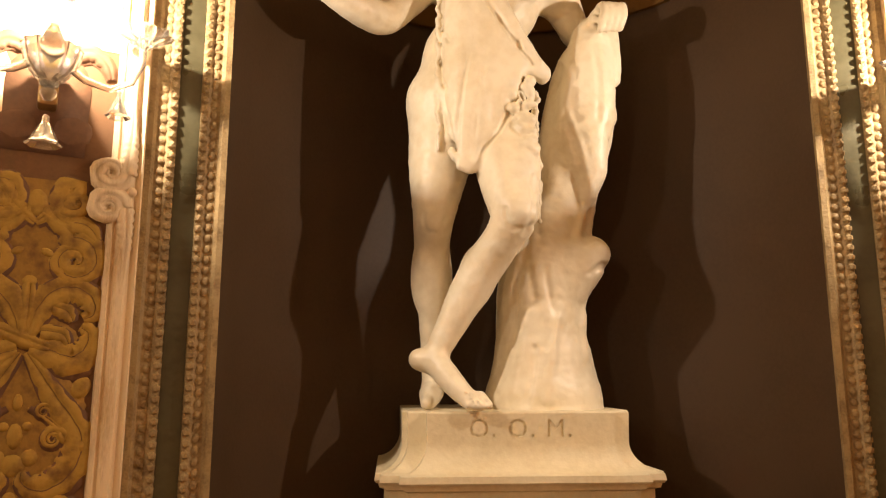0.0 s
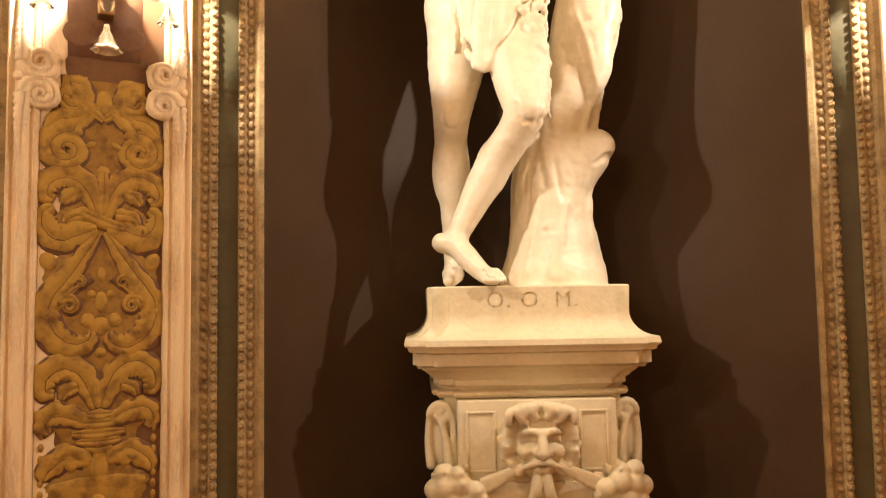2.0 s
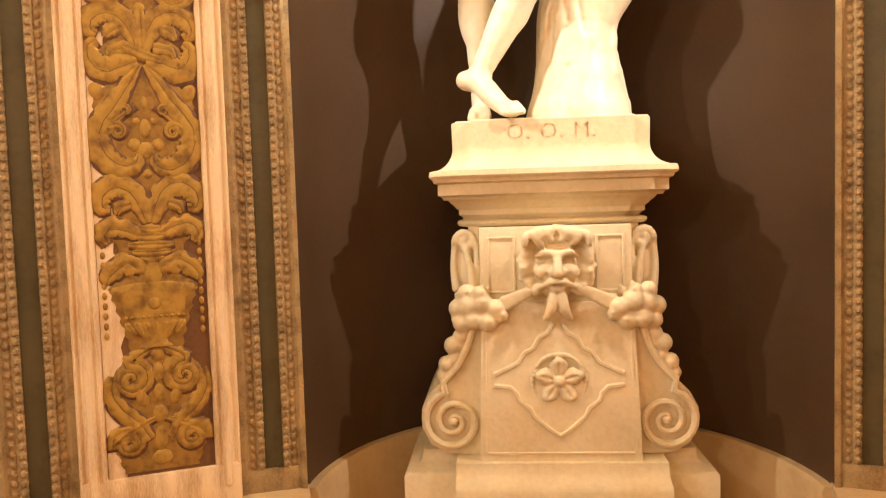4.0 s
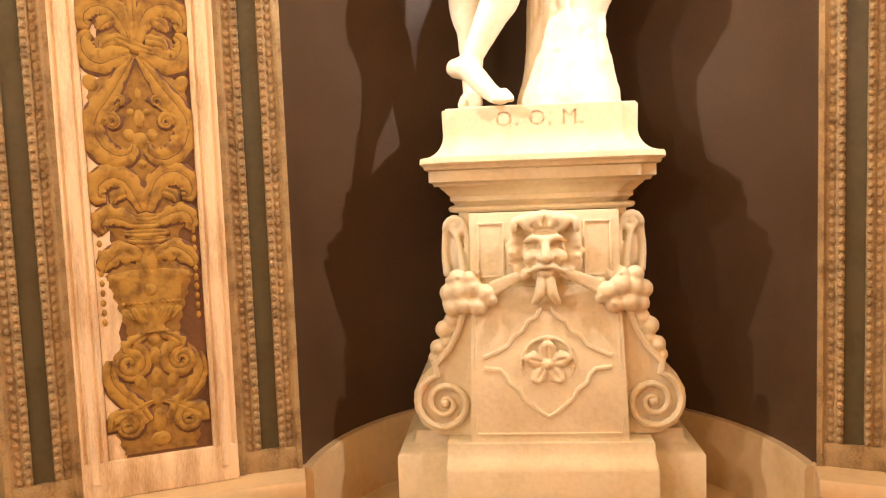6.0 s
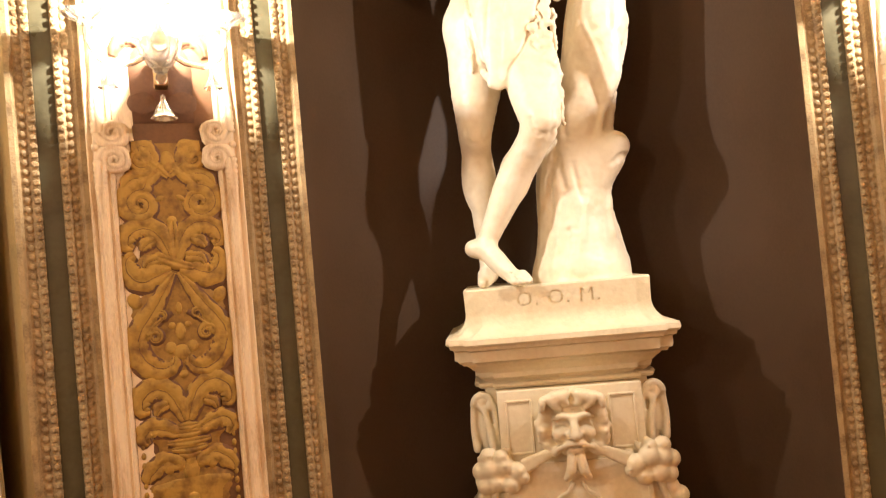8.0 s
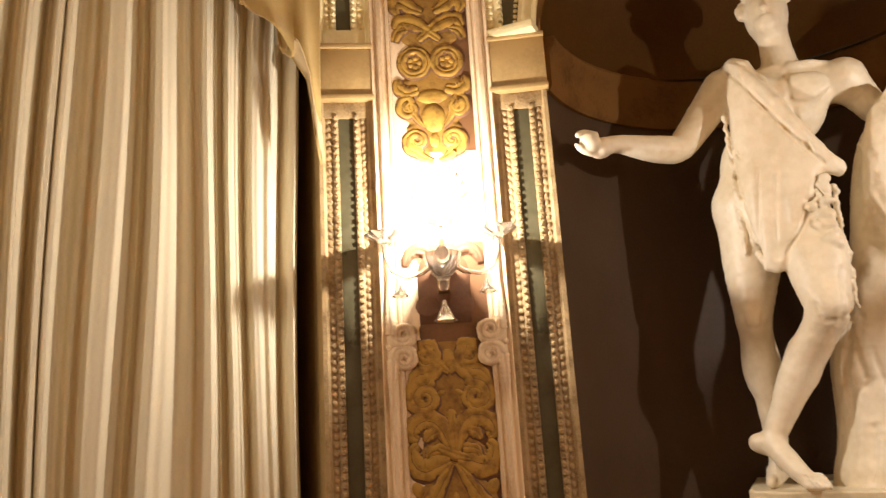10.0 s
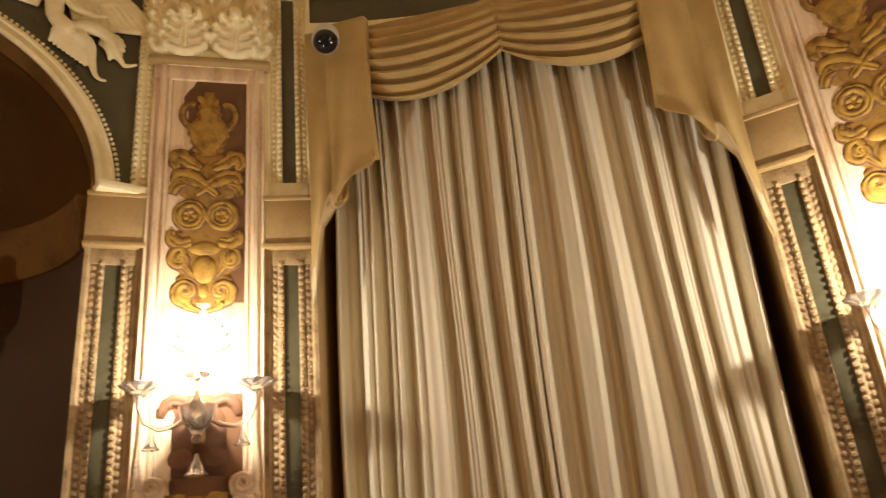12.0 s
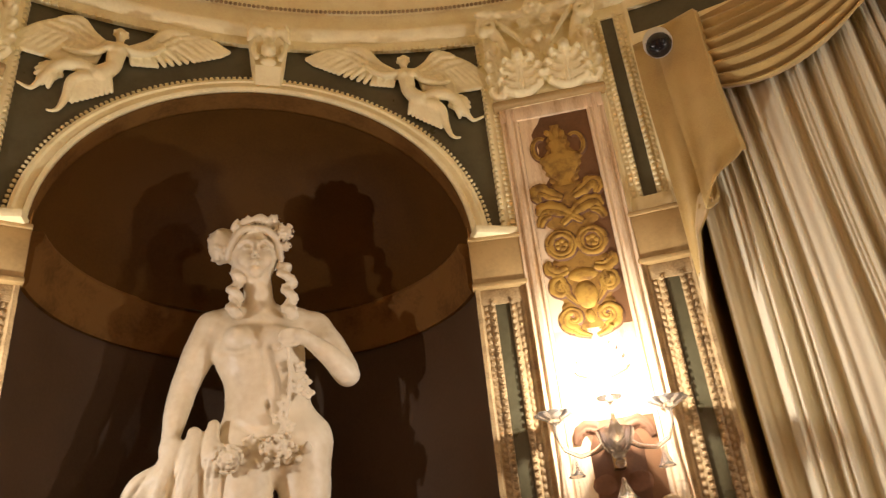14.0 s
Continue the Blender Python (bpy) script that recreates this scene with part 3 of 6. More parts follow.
def ornament_parts():
    y = R - 0.055 + 0.018
    made = []

    def done(name, bm, label, material=None):
        bmesh.ops.recalc_face_normals(bm, faces=bm.faces)
        me = bpy.data.meshes.new(name)
        bm.to_mesh(me)
        bm.free()
        me.materials.append(material or OCHRE)
        me.shade_smooth()
        made.append((name, me, label))

    # volutes of the pink frame
    for e in (-1, 1):
        for up in (1, -1):
            z = 2.02 + up * 0.040
            bm = bmesh.new()
            blob(bm, e * 0.142, z, 0.042, 0.038, y - 0.004, 0.008)
            curl(bm, e * 0.142, z, 0.036, 1.7, 0 if e > 0 else math.pi, -up * e, 0.013, y - 0.014, rise=0.012)
            ribbon(bm, [(e * (0.178 + 0.006 * math.sin(f * 3)), z + up * 0.22 * f) for f in np.linspace(0.0, 1.0, 10)], [0.013 * (1 - 0.8 * f) for f in np.linspace(0, 1, 10)], y - 0.014, 0.010)
            done("volute", bm, "pale pink painted scroll of the frame", PINK)
        bm = bmesh.new()
        blob(bm, e * 0.190, 2.02, 0.012, 0.012, y - 0.014, 0.012)
        done("stud", bm, "", PINK)
    # crown of the lower panel
    bm = bmesh.new()
    for e in (-1, 1):
        curl(bm, e * 0.075, 1.985, 0.035, 1.1, math.pi / 2, e, 0.020, y, (0.0, 1.93))
        ribbon(bm, [(e * 0.02, 1.97), (e * 0.05, 1.935), (e * 0.10, 1.93), (e * 0.128, 1.90)], [0.012, 0.018, 0.016, 0.008], y)
    blob(bm, 0, 1.975, 0.022, 0.035, y)
    done("crown_scroll", bm, "")
    # big paired scrolls
    for e in (-1, 1):
        bm = bmesh.new()
        curl(bm, e * 0.083, 1.852, 0.048, 1.5, math.pi * 0.55 if e > 0 else math.pi * 0.45, -e, 0.021, y, (e * 0.012, 1.955))
        blob(bm, e * 0.055, 1.825, 0.012, 0.010, y)
        blob(bm, e * 0.03, 1.865, 0.016, 0.009, y, turn=e * 30)
        done("scroll", bm, "")
        bm = bmesh.new()
        ribbon(bm, [(e * 0.008, 1.68), (e * 0.02, 1.73), (e * 0.05, 1.775), (e * 0.09, 1.785), (e * 0.122, 1.765), (e * 0.128, 1.735), (e * 0.11, 1.722)], [0.010, 0.018, 0.022, 0.022, 0.020, 0.016, 0.008], y)
        ribbon(bm, [(e * 0.05, 1.745), (e * 0.075, 1.735), (e * 0.09, 1.715)], [0.010, 0.014, 0.006], y)
        done("leaf", bm, "")
        bm = bmesh.new()
        ribbon(bm, [(e * 0.012, 1.655), (e * 0.05, 1.645), (e * 0.095, 1.63), (e * 0.125, 1.655), (e * 0.128, 1.69), (e * 0.108, 1.705)], [0.010, 0.022, 0.026, 0.022, 0.016, 0.008], y)
        ribbon(bm, [(e * 0.03, 1.69), (e * 0.07, 1.685), (e * 0.085, 1.665)], [0.012, 0.012, 0.006], y)
        done("leaf", bm, "")
    bm = bmesh.new()
    blob(bm, 0, 1.80, 0.016, 0.014, y)
    ribbon(bm, [(-0.05, 1.695), (0.0, 1.672), (0.05, 1.655)], [0.008, 0.012, 0.008], y, 0.012)
    ribbon(bm, [(0, 1.80), (0, 1.73), (0, 1.68)], [0.008, 0.012, 0.009], y, 0.008)
    done("ribbon_knot", bm, "")
    # heart-shaped palmette
    for e in (-1, 1):
        bm = bmesh.new()
        ribbon(bm, [(e * 0.006, 1.645), (e * 0.035, 1.60), (e * 0.07, 1.545), (e * 0.115, 1.48), (e * 0.122, 1.43), (e * 0.10, 1.385), (e * 0.06, 1.362), (e * 0.025, 1.375), (e * 0.02, 1.40)], [0.006, 0.012, 0.018, 0.022, 0.024, 0.024, 0.022, 0.014, 0.006], y)
        curl(bm, e * 0.072, 1.462, 0.022, 1.3, 0 if e > 0 else math.pi, e, 0.010, y, (e * 0.02, 1.53))
        curl(bm, e * 0.05, 1.52, 0.016, 1.2, 0 if e > 0 else math.pi, e, 0.008, y)
        blob(bm, e * 0.118, 1.57, 0.020, 0.026, y, turn=e * 25)
        blob(bm, e * 0.125, 1.445, 0.016, 0.014, y)
        done("palmette_lobe", bm, "")
    bm = bmesh.new()
    for x, z, a, b in ((0, 1.41, 0.026, 0.026), (-0.03, 1.425, 0.018, 0.02), (0.03, 1.425, 0.018, 0.02), (0, 1.47, 0.016, 0.03), (0, 1.54, 0.01, 0.02), (-0.022, 1.49, 0.011, 0.011), (0.022, 1.49, 0.011, 0.011), (0, 1.345, 0.014, 0.014)):
        blob(bm, x, z, a, b, y)
    done("palmette_heart", bm, "")
    # bud leaves, bowl and skirt
    for e in (-1, 1):
        bm = bmesh.new()
        ribbon(bm, [(e * 0.006, 1.21), (e * 0.02, 1.255), (e * 0.045, 1.30), (e * 0.085, 1.315), (e * 0.12, 1.29), (e * 0.122, 1.255), (e * 0.10, 1.25)], [0.010, 0.018, 0.022, 0.024, 0.022, 0.016, 0.008], y)
        ribbon(bm, [(e * 0.05, 1.265), (e * 0.075, 1.255), (e * 0.085, 1.235)], [0.010, 0.012, 0.006], y)
        done("leaf", bm, "")
        bm = bmesh.new()
        ribbon(bm, [(e * 0.03, 1.175), (e * 0.065, 1.195), (e * 0.105, 1.20), (e * 0.122, 1.175), (e * 0.11, 1.155)], [0.012, 0.018, 0.020, 0.016, 0.007], y)
        ribbon(bm, [(e * 0.028, 1.085), (e * 0.07, 1.10), (e * 0.112, 1.07), (e * 0.12, 1.045)], [0.014, 0.020, 0.018, 0.007], y)
        for z in np.arange(0.90, 1.16, 0.028):
            blob(bm, e * 0.126, z, 0.007, 0.011, y, 0.006)
        done("leaf", bm, "")
    bm = bmesh.new()
    for z, w in ((1.195, 0.03), (1.175, 0.05), (1.15, 0.06), (1.13, 0.05), (1.115, 0.03)):
        ribbon(bm, [(-w, z), (0, z - 0.004), (w, z)], [0.006, 0.012, 0.006], y, 0.010)
    for x in (-0.06, -0.03, 0.0, 0.03, 0.06):
        blob(bm, x, 1.095 - abs(x) * 0.2, 0.018, 0.026, y)
    blob(bm, 0, 1.065, 0.025, 0.04, y)
    done("bowl", bm, "")
    # urn
    bm = bmesh.new()
    prof = ((1.045, 0.045), (1.035, 0.112), (1.02, 0.118), (1.008, 0.10), (0.995, 0.088), (0.96, 0.084), (0.92, 0.070), (0.895, 0.052), (0.885, 0.030), (0.872, 0.034), (0.862, 0.05))
    grid(bm, [[(w * u, y - 0.012 * math.sqrt(max(1 - u * u, 0)), z) for u in np.linspace(-1, 1, 15)] for z, w in prof])
    for x in np.linspace(-0.07, 0.07, 7):
        ribbon(bm, [(x * 0.75, 0.90), (x, 0.925), (x * 1.05, 0.935)], [0.004, 0.008, 0.003], y - 0.008, 0.006)
    for x in np.linspace(-0.075, 0.075, 11):
        blob(bm, x, 0.948, 0.005, 0.005, y - 0.009, 0.006)
    blob(bm, 0, 0.985, 0.018, 0.018, y - 0.011, 0.006)
    done("urn", bm, "")
    # foot scrolls
    for e in (-1, 1):
        bm = bmesh.new()
        curl(bm, e * 0.07, 0.775, 0.045, 1.4, math.pi * 0.5, e, 0.018, y, (e * 0.01, 0.86))
        ribbon(bm, [(e * 0.118, 0.79), (e * 0.125, 0.74), (e * 0.10, 0.69), (e * 0.06, 0.65), (e * 0.03, 0.60)], [0.008, 0.016, 0.018, 0.018, 0.012], y)
        curl(bm, e * 0.085, 0.595, 0.038, 1.4, 0 if e > 0 else math.pi, e, 0.017, y, (e * 0.012, 0.66))
        blob(bm, e * 0.045, 0.72, 0.018, 0.03, y, turn=e * 20)
        done("scroll", bm, "")
    bm = bmesh.new()
    for z, a, b in ((0.84, 0.022, 0.02), (0.79, 0.018, 0.03), (0.73, 0.016, 0.03), (0.67, 0.022, 0.03), (0.60, 0.02, 0.04), (0.545, 0.03, 0.025)):
        blob(bm, 0, z, a, b, y)
    done("stem", bm, "")
    # above the lamp: shell, crowned cartouche, paired discs, crossed leaves and the flaming urn
    for e in (-1, 1):
        bm = bmesh.new()
        curl(bm, e * 0.062, 2.735, 0.040, 1.3, -math.pi / 2, e, 0.016, y, (e * 0.01, 2.66))
        curl(bm, e * 0.085, 2.86, 0.034, 1.3, math.pi / 2, -e, 0.015, y, (e * 0.03, 2.78))
        ribbon(bm, [(e * 0.05, 2.93), (e * 0.09, 2.92), (e * 0.12, 2.945), (e * 0.115, 2.975)], [0.012, 0.018, 0.016, 0.006], y)
        done("scroll", bm, "")
        bm = bmesh.new()
        ribbon(bm, [(e * (0.058 + 0.045 * math.cos(a)), 3.035 + 0.048 * math.sin(a)) for a in np.linspace(0, 2 * math.pi, 25)], 0.012, y)
        for a in np.linspace(0, 2 * math.pi, 6)[:-1]:
            blob(bm, e * 0.058 + 0.017 * math.cos(a), 3.035 + 0.017 * math.sin(a), 0.012, 0.012, y, 0.006)
        done("disc", bm, "")
        bm = bmesh.new()
        ribbon(bm, [(-e * 0.04, 3.12), (0, 3.155), (e * 0.05, 3.19), (e * 0.10, 3.20), (e * 0.122, 3.17)], [0.008, 0.014, 0.022, 0.022, 0.008], y)
        ribbon(bm, [(e * 0.125, 3.12), (e * 0.11, 3.155), (e * 0.075, 3.165)], [0.008, 0.014, 0.006], y)
        ribbon(bm, [(e * 0.02, 3.235), (e * 0.06, 3.255), (e * 0.105, 3.285), (e * 0.12, 3.26), (e * 0.11, 3.23)], [0.010, 0.018, 0.022, 0.018, 0.007], y)
        done("leaf", bm, "")
        bm = bmesh.new()
        ribbon(bm, [(e * (0.07 + 0.032 * math.cos(a)), 3.475 + 0.05 * math.sin(a)) for a in np.linspace(-1.3, 2.2, 18)], 0.008, y)
        done("urn_handle", bm, "")
    bm = bmesh.new()
    blob(bm, 0, 2.82, 0.045, 0.06, y, 0.012)
    blob(bm, 0, 2.90, 0.06, 0.03, y, 0.010)
    blob(bm, 0, 2.735, 0.02, 0.03, y)
    done("cartouche", bm, "")
    # shell coloured pale pink to stand for the lamp's glare on it
    bm = bmesh.new()
    for a in np.linspace(-1.15, 1.15, 9):
        ribbon(bm, [(0.02 * math.sin(a), 2.50 + 0.02 * math.cos(a)), (0.075 * math.sin(a), 2.49 + 0.12 * math.cos(a)), (0.10 * math.sin(a), 2.49 + 0.155 * math.cos(a))], [0.006, 0.014, 0.010], y, 0.007)
    done("shell", bm, "painted shell over the lamp, paled for its glare", PINK)
    bm = bmesh.new()
    prof = ((3.50, 0.035), (3.485, 0.04), (3.47, 0.032), (3.445, 0.035), (3.43, 0.085), (3.415, 0.09), (3.40, 0.075), (3.37, 0.068), (3.335, 0.05), (3.31, 0.028), (3.295, 0.03), (3.285, 0.045))
    grid(bm, [[(w * u, y - 0.012 * math.sqrt(max(1 - u * u, 0)), z) for u in np.linspace(-1, 1, 13)] for z, w in prof])
    for x, z, h, lean in ((-0.018, 3.52, 0.035, -12), (0.0, 3.535, 0.05, 8), (0.02, 3.52, 0.035, 18), (-0.032, 3.545, 0.02, -30)):
        blob(bm, x, z, 0.013, h, y, turn=lean)
    done("flaming_urn", bm, "")
    # dark arch behind the lamp with its two horns: brown fresco with the bowl's shade in it
    bm = bmesh.new()
    edge = [(-0.085, 2.09), (0.085, 2.09)] + [(0.088 * math.cos(q), 2.25 + 0.095 * math.sin(q)) for q in np.linspace(0, math.pi, 13)]
    vs = grid(bm, [[(x, yy, z) for x, z in edge] for yy in (y + 0.004, y - 0.003)], closed=True)
    bm.faces.new(vs[1])
    done("arch_ground", bm, "", BROWN)
    for e in (-1, 1):
        bm = bmesh.new()
        ribbon(bm, [(e * 0.05, 2.335), (e * 0.085, 2.345), (e * 0.115, 2.325), (e * 0.128, 2.29)], [0.014, 0.014, 0.012, 0.007], y - 0.003, 0.010)
        done("horn", bm, "", BROWN)
        # cushions coloured umber, the shade below the lamp put into their paint
        bm = bmesh.new()
        blob(bm, e * 0.055, 2.15, 0.045, 0.04, y, 0.006)
        done("cushion_scroll", bm, "", BROWN)
    # the gilded mass behind the scrolls, with a waving outline
    for low, high, zs, ws in ((0.51, 2.03, LOW_Z, LOW_W), (2.68, 3.58, HIGH_Z, HIGH_W)):
        bm = bmesh.new()
        rows = []
        for z in np.linspace(low, high, 150):
            w = float(np.interp(z, zs, ws)) + 0.004 * math.sin(190 * z)
            rows.append([(x * w, y + (0.003 if abs(x) == 1 else -0.0022 - 0.0008 * abs(math.sin(55 * z + 3 * x))), z) for x in (-1, -0.97, -0.6, -0.2, 0.2, 0.6, 0.97, 1)])
        grid(bm, rows)
        done("grotesque_ground", bm, "deep ochre mass of the painted grotesque", DEEP)
    # umber outlines under the scrolls, set right and low as painted shadow
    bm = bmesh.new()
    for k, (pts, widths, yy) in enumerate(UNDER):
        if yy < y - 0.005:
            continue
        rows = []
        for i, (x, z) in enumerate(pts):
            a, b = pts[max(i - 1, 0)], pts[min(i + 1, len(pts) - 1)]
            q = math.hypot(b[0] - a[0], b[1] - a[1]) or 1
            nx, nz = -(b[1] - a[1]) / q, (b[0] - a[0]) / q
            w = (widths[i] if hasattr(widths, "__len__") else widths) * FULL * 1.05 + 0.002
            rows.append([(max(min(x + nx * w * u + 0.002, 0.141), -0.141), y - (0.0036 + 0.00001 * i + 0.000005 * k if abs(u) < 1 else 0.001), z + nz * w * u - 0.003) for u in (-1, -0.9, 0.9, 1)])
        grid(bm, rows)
    done("painted_shading", bm, "umber painted shadow outlines of the scrolls", BROWN)
    return made


LOW_Z = (0.51, 0.60, 0.68, 0.78, 0.86, 0.90, 1.03, 1.05, 1.07, 1.10, 1.13, 1.20, 1.23, 1.29, 1.33, 1.36, 1.43, 1.50, 1.56, 1.60, 1.66, 1.71, 1.76, 1.80, 1.86, 1.92, 1.95, 2.00, 2.03)
LOW_W = (0.10, 0.128, 0.09, 0.125, 0.07, 0.08, 0.118, 0.10, 0.07, 0.118, 0.08, 0.122, 0.08, 0.132, 0.06, 0.09, 0.136, 0.13, 0.132, 0.08, 0.13, 0.08, 0.134, 0.08, 0.136, 0.10, 0.128, 0.118, 0.05)
HIGH_Z = (2.68, 2.74, 2.80, 2.86, 2.92, 2.96, 2.99, 3.035, 3.09, 3.15, 3.20, 3.23, 3.27, 3.30, 3.33, 3.42, 3.45, 3.50, 3.58)
HIGH_W = (0.04, 0.115, 0.09, 0.122, 0.09, 0.125, 0.07, 0.115, 0.07, 0.125, 0.12, 0.07, 0.12, 0.05, 0.06, 0.09, 0.05, 0.045, 0.015)
DEEP = mat("deep_ochre_fresco", (0.33, 0.18, 0.026), 0.72, second=(0.16, 0.075, 0.011), scale=30, amount=1.4, bump=0.4, bump_scale=60)
# umber paint that also serves for shade drawn under scrolls and lamp
BROWN = mat("umber_fresco_and_shade", (0.16, 0.075, 0.030), 0.7, second=(0.09, 0.04, 0.018), scale=12, amount=1.0, bump=0.1, bump_scale=80)
ORNAMENT = ornament_parts()


# ---- pilasters ----
def pilaster(angle):
    t = thing("pilaster", at(angle), "flat pilaster with pink moulded frame and ochre grotesque fresco panel", "pilaster", "pilasters")
    w, y = R * math.sin(radians(4.5)), R - 0.055
    p, z0, z1 = 0.142, 0.50, 3.63
    part("shaft", new_box(-w, w, y + 0.022, R + 0.02, LEDGE, 3.70, 0.004), PINK, t, "pink frescoed shaft")
    part("panel", new_box(-p, p, y + 0.018, y + 0.03, z0, z1), PANEL, t, "wine-brown frescoed panel ground")
    # the fresco's light side, painted as a pale wavy strip left of the scrolls
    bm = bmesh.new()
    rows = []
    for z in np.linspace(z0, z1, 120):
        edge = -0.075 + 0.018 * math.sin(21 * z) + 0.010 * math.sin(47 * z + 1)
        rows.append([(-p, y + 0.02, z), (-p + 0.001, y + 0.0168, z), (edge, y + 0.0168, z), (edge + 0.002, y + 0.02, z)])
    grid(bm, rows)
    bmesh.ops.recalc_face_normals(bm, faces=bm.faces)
    part("panel_margin", bm, PINK, t, "pale pink margin painted as the light side of the panel")
    # pale field whose colour also stands in for the lamp's glare
    part("medallion", new_box(-p + 0.001, p - 0.001, y + 0.0152, y + 0.02, 2.36, 2.69, 0.001), PINK, t, "pale painted field over the lamp, carrying its glare")
    # mouldings, one length a side
    for s in (-1, 1):
        bm = bmesh.new()
        prof = ((p, 0.02), (p + 0.004, 0.008), (p + 0.012, 0.004), (p + 0.016, 0.010), (p + 0.022, 0.010), (p + 0.030, 0.0), (p + 0.044, 0.0), (p + 0.05, 0.012), (p + 0.056, 0.014), (w - 0.004, 0.006), (w, 0.012), (w, 0.03))
        grid(bm, [[(s * x, y + o, z) for x, o in prof] for z in (z0 - 0.06, z1 + 0.06)])
        bmesh.ops.recalc_face_normals(bm, faces=bm.faces)
        part("side_moulding", bm, PINK, t)
    for za, zb in ((LEDGE, z0), (z1, 3.70)):
        part("rail", new_box(-w, w, y + 0.006, y + 0.03, za, zb, 0.006), PINK, t)
    part("astragal", new_box(-w - 0.022, w + 0.022, y - 0.025, R, 3.695, 3.725, 0.010, 3), IMPOST_M, t, "brown painted necking")
    ob = new("capital", CAPITAL)
    ob.parent = t
    tagged(ob, label="cream stucco capital with acanthus leaves and corner volutes")
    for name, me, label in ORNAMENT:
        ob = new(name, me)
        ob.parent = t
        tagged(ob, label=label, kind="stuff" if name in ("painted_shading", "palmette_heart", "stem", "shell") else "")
    return t


def border_strip(angle, z0, z1, material, label):
    """An upright strip beside a pilaster: gilt borders, bead rows and a green inset."""
    t = thing("border_strip", at(angle), label, "border", "upright border strips")
    w, y = R * math.sin(radians(2.0)), R * math.cos(radians(2.0))
    part("backing", new_box(-w, w, y, y + 0.03, z0, z1), material, t)
    part("green_inset", new_box(-0.026, 0.026, y - 0.004, y + 0.01, z0 + 0.07, z1 - 0.06), GREEN, t, "dark green marbled inset")
    for s in (-1, 1):
        bm = bmesh.new()
        prof = ((0.026, 0.0), (0.030, -0.012), (0.045, -0.012), (0.052, -0.006), (w - 0.022, -0.008), (w - 0.014, -0.02), (w, -0.02), (w, 0.02))
        grid(bm, [[(s * x, y + o, z) for x, o in prof] for z in (z0, z1)])
        bmesh.ops.recalc_face_normals(bm, faces=bm.faces)
        part("gilt_moulding", bm, material, t)
        bm = bmesh.new()
        for z in np.arange(z0 + 0.07, z1 - 0.06, 0.0255):
            bmesh.ops.create_icosphere(bm, subdivisions=1, radius=0.0118, matrix=Matrix.Translation((s * 0.036, y - 0.012, z + 0.012)))
        tagged(part("beading", bm, material, t), kind="stuff")
        bm = bmesh.new()
        for z in np.arange(z0 + 0.07, z1 - 0.06, 0.0265):
            bmesh.ops.create_icosphere(bm, subdivisions=1, radius=1, matrix=Matrix.Translation((s * 0.060, y - 0.007, z + 0.012)) @ pose(0, 0, 0, 0, s * 28, 0) @ Matrix.Diagonal((0.010, 0.007, 0.0125, 1)))
        tagged(part("leaf_moulding", bm, material, t), kind="stuff")
    for za, zb in ((z0, z0 + 0.07), (z1 - 0.06, z1)):
        part("end_band", new_box(-w, w, y - 0.014, y + 0.01, za, zb, 0.004), material, t)
    return t


def impost(angle):
    t = thing("impost_block", at(angle), "ochre plaster impost block with thin cream mouldings", "impost", "imposts")
    w, y = R * math.sin(radians(2.02)), R * math.cos(radians(2.0))
    part("block", new_box(-w - 0.004, w + 0.004, y - 0.035, y + 0.08, IMPOST + 0.022, SPRING - 0.012, 0.003), IMPOST_M, t)
    part("lower_fillet", new_box(-w - 0.008, w + 0.008, y - 0.045, y + 0.08, IMPOST, IMPOST + 0.02, 0.005), IMPOST_M, t)
    part("upper_fillet", new_box(-w - 0.006, w + 0.006, y - 0.045, y + 0.08, SPRING - 0.012, SPRING + 0.006, 0.004), IMPOST_M, t)
    return t


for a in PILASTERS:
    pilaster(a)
    for s in (-1, 1):
        border_strip(a + s * 6.58, LEDGE, IMPOST, GOLD, "worn gilt beaded border strip with dark green inset")
        impost(a + s * 6.58)
for s, a in ((1, 121.7), (-1, 160.2)):
    border_strip(a, SPRING + 0.006, FRIEZE, STUCCO, "cream stucco beaded border strip with dark green inset")

# ---- window bay ----
t = thing("window_1", at(WINDOW), "curtained window recess with green band and cream border above", "window", kind="structure")
half = R * math.sin(radians(17.25))
yw = R * math.cos(radians(17.25))
part("reveal", new_box(-half - 0.03, -half, yw, yw + 0.5, 0, 4.2), IMPOST_M, t)
part("reveal", new_box(half, half + 0.03, yw, yw + 0.5, 0, 4.2), IMPOST_M, t)
part("back", new_box(-half - 0.03, half + 0.03, yw + 0.46, yw + 0.5, 0, 4.2), DARK, t)
bm = bmesh.new()
prof = [(R, 3.90), (R, 4.16), (R + 0.3, 4.16), (R + 0.3, 3.90)]
tagged(part("wall_over_window", arc_band(bm, 123.6, 158.3, prof), GREEN), "green marbled band over the window", "wall", kind="structure")
for z0, z1 in ((3.90, 3.955), (4.10, 4.15)):
    tagged(part("trim_over_window", arc_band(bmesh.new(), 123.6, 158.3, [(R - 0.02, z0), (R - 0.02, z1), (R + 0.1, z1), (R + 0.1, z0)]), STUCCO), "cream stucco border over the window", "trim", kind="structure")

YC = 2.685


